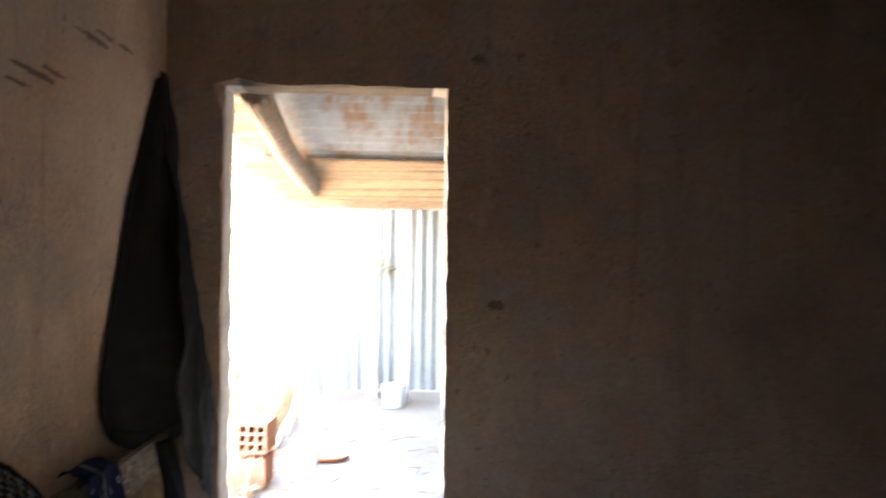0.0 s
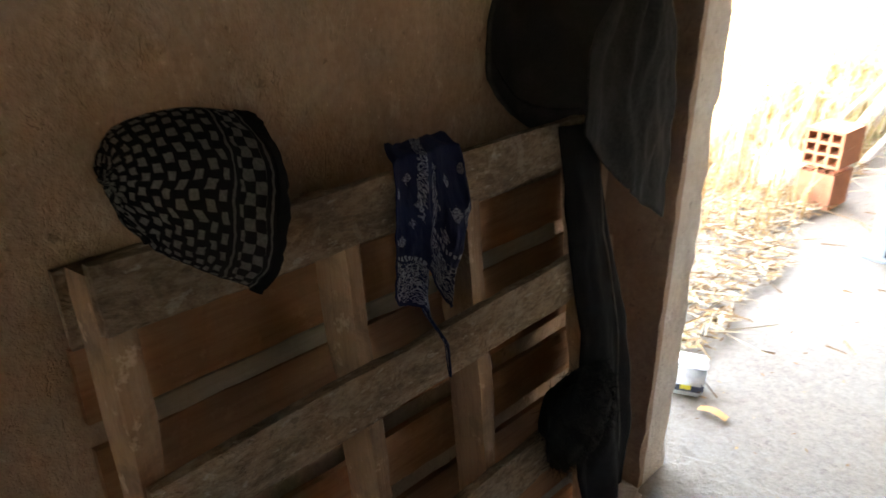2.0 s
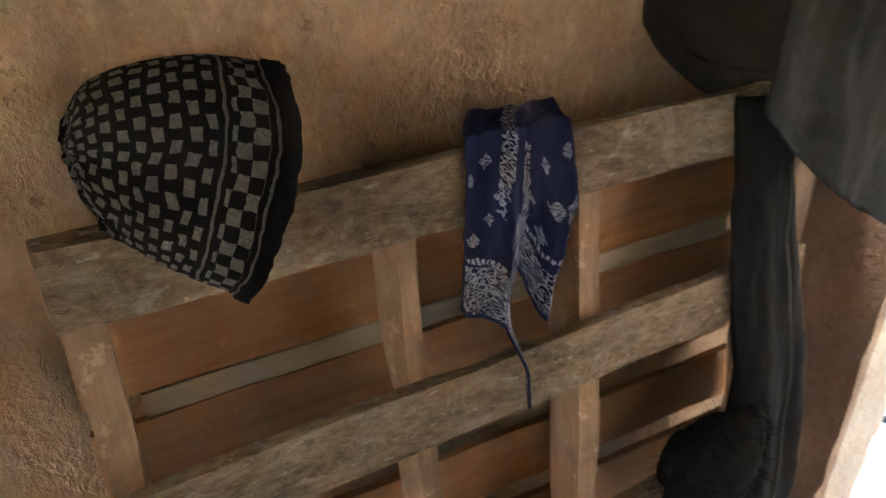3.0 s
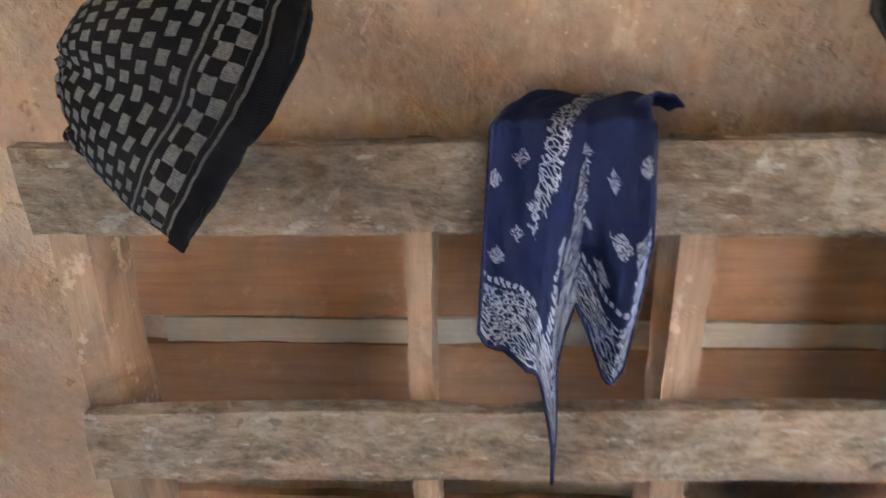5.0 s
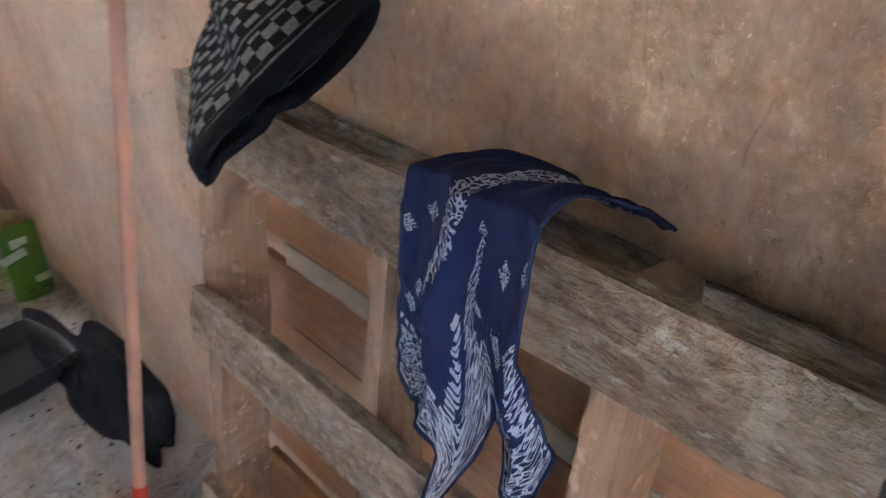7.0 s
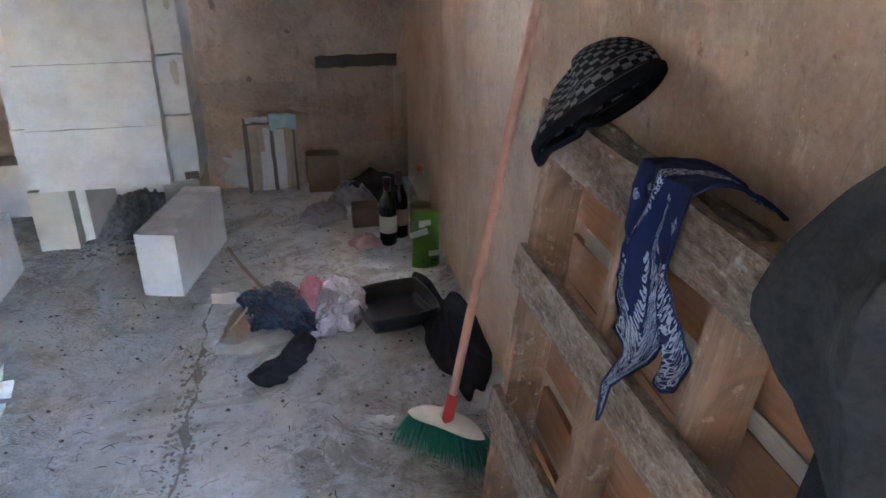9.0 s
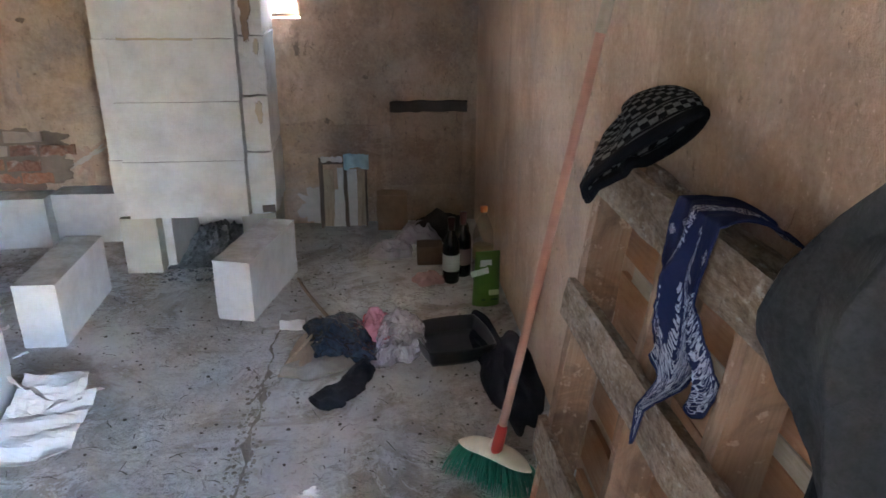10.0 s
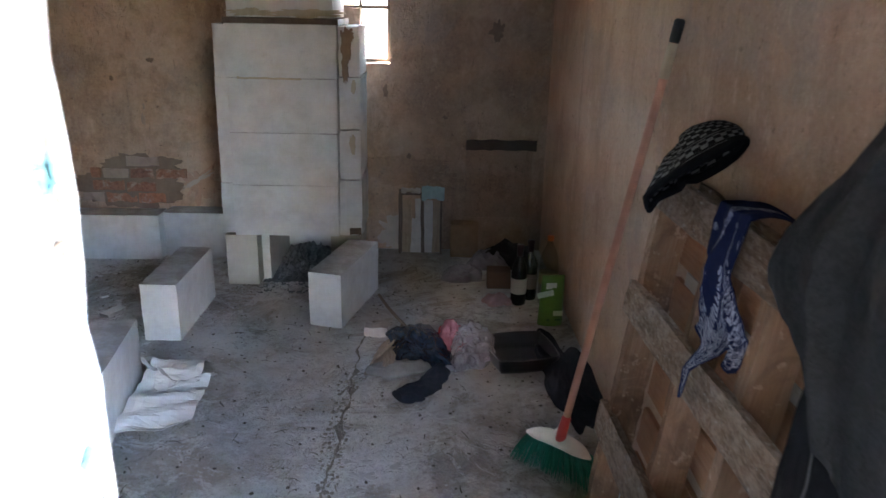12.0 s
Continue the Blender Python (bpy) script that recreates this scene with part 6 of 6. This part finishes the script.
for k, (cnt, pl, mt) in enumerate(((1700, on_ground(-3.4, -0.7, 3.2, 7.4, 0.05), L_PALE), (1200, on_ground(-3.4, -0.7, 3.2, 7.4, 0.05), L_BROWN), (60, lambda rng: Vector((rng.uniform(-1.0, 0.3), rng.uniform(3.1, 7.0), 0.008)), L_BROWN))):
    me = twigs(cnt, pl, 0.22 if k < 2 else 0.12, 70 + k)
    me.materials.append(mt)
    tagged(new("fallen_twigs", me), "dry fallen twigs and stalks on the ground", "twigs", kind="stuff")


def grass(count, place, h, seed):
    verts, faces = [], []
    rng = random.Random(seed)
    for _ in range(count):
        p = place(rng)
        p.z -= 0.03
        a = rng.uniform(0, 6.28)
        l = h * rng.uniform(0.4, 1.2)
        lean = Vector((math.cos(a), math.sin(a), 0)) * l * rng.uniform(0.1, 0.8)
        w = Vector((-math.sin(a), math.cos(a), 0)) * rng.uniform(0.002, 0.005)
        m = p + lean * 0.35 + Vector((0, 0, l * 0.6))
        t = p + lean + Vector((0, 0, l * rng.uniform(0.5, 1.0)))
        b = len(verts)
        verts += [p - w, p + w, m + w * 0.8, m - w * 0.8, t]
        faces += [(b, b + 1, b + 2, b + 3), (b + 3, b + 2, b + 4)]
    me = bpy.data.meshes.new("dry_grass")
    me.from_pydata([tuple(v) for v in verts], [], faces)
    return me


for n, (cnt, pl, h, mt, lb) in enumerate(((5200, on_ground(-4.5, -1.1, 4.6, 9.0, 0.02), 0.42, L_TAN, "dry tan grass stalks on the bank"), (3600, on_ground(-4.5, -1.2, 5.2, 10, 0.02), 0.62, L_PALE, "pale dry weed stalks on the bank"),
                                         (420, on_ground(-2.2, -0.9, 6.5, 8.4, 0.02), 0.35, L_GREEN, "few green weeds by the shed"))):
    me = grass(cnt, pl, h, 50 + n)
    me.materials.append(mt)
    tagged(new("dry_grass", me), lb, "grass", kind="stuff")

M_TWIG = plain("grey_twig", (0.40, 0.34, 0.27), 0.9, var=0.4)


def bush(x, y, h, spread, seed, mats, label, leaves=900, leaf=0.07):
    rng = random.Random(seed)
    z0 = max(0.0, ground_height(x, y)) - 0.04
    b = thing("dry_bush", label, "bush", "bushes on the bank", pose(x, y, z0))
    bm = bmesh.new()
    tips = []

    def limb(p, d, length, r, depth):
        pts, q = [p], p
        for _ in range(4):
            d = (d + Vector((rng.uniform(-0.35, 0.35), rng.uniform(-0.35, 0.35), rng.uniform(-0.15, 0.2)))).normalized()
            q = q + d * length / 4
            pts.append(q)
        t = tube(pts, [r * (1 - 0.16 * i) for i in range(5)], 5)
        me = bpy.data.meshes.new("limb")
        t.to_mesh(me)
        t.free()
        bm.from_mesh(me)
        bpy.data.meshes.remove(me)
        tips.extend(pts[2:])
        if depth:
            for _ in range(3):
                limb(pts[rng.randint(2, 4)], (d + Vector((rng.uniform(-1, 1), rng.uniform(-1, 1), rng.uniform(-0.4, 0.7)))).normalized(), length * 0.6, r * 0.5, depth - 1)

    for _ in range(6):
        a = rng.uniform(0, 6.28)
        limb(Vector((0, 0, 0)), Vector((math.cos(a) * spread, math.sin(a) * spread, 1)).normalized(), h * rng.uniform(0.5, 0.75), 0.016 * h, 2)
    part("branchwork", bm, M_TWIG, b)
    leaf_stuff("foliage", leaves, lambda r: r.choice(tips) + Vector((r.gauss(0, 0.09), r.gauss(0, 0.09), r.gauss(0, 0.09))), leaf, mats, seed + 1, "", parent=b)
    return b


bush(-1.9, 7.0, 1.1, 0.8, 61, [L_TAN, L_PALE, L_PALE], "dry bleached bush with tangled twigs")
bush(-2.8, 6.6, 1.0, 0.7, 62, [L_TAN, L_PALE], "dry bleached bush with tangled twigs")
bush(-1.5, 8.4, 1.3, 0.6, 63, [L_PALE, L_OLIVE, L_TAN], "half dry bush beside the shed")
bush(-2.4, 9.0, 1.25, 0.8, 64, [L_PALE, L_OLIVE, L_PALE], "tall half dry bush on the bank", 650, 0.09)
bush(-3.6, 8.2, 1.1, 0.8, 65, [L_PALE, L_TAN, L_OLIVE], "tall half dry bush on the bank", 650, 0.09)
bush(-3.3, 5.6, 1.0, 0.9, 66, [L_TAN, L_BROWN, L_PALE], "low dry bush on the bank")
bush(-4.8, 10.0, 1.5, 0.7, 67, [L_OLIVE, L_GREEN, L_PALE], "tall sunlit green bush behind the bank", 900, 0.11)
bush(-2.6, 11.5, 1.8, 0.7, 68, [L_OLIVE, L_GREEN, L_PALE], "tall sunlit green bush behind the bank", 900, 0.11)
bush(-1.2, 11.0, 1.9, 0.6, 69, [L_OLIVE, L_PALE], "tall sunlit bush behind the shed", 700, 0.11)
for k, (x, y, h) in enumerate(((-1.9, 9.6, 2.3), (-3.0, 9.3, 2.5), (-4.1, 9.0, 2.5), (-5.3, 8.6, 2.6), (-2.1, 12.2, 3.0), (-3.7, 12.0, 3.2), (-5.6, 11.4, 3.2), (-1.4, 13.2, 3.0))):
    bush(x, y, h, 0.75, 80 + k, [L_PALE, L_PALE, L_TAN, L_OLIVE], "tall bleached bush rising behind the bank", 2300, 0.12)
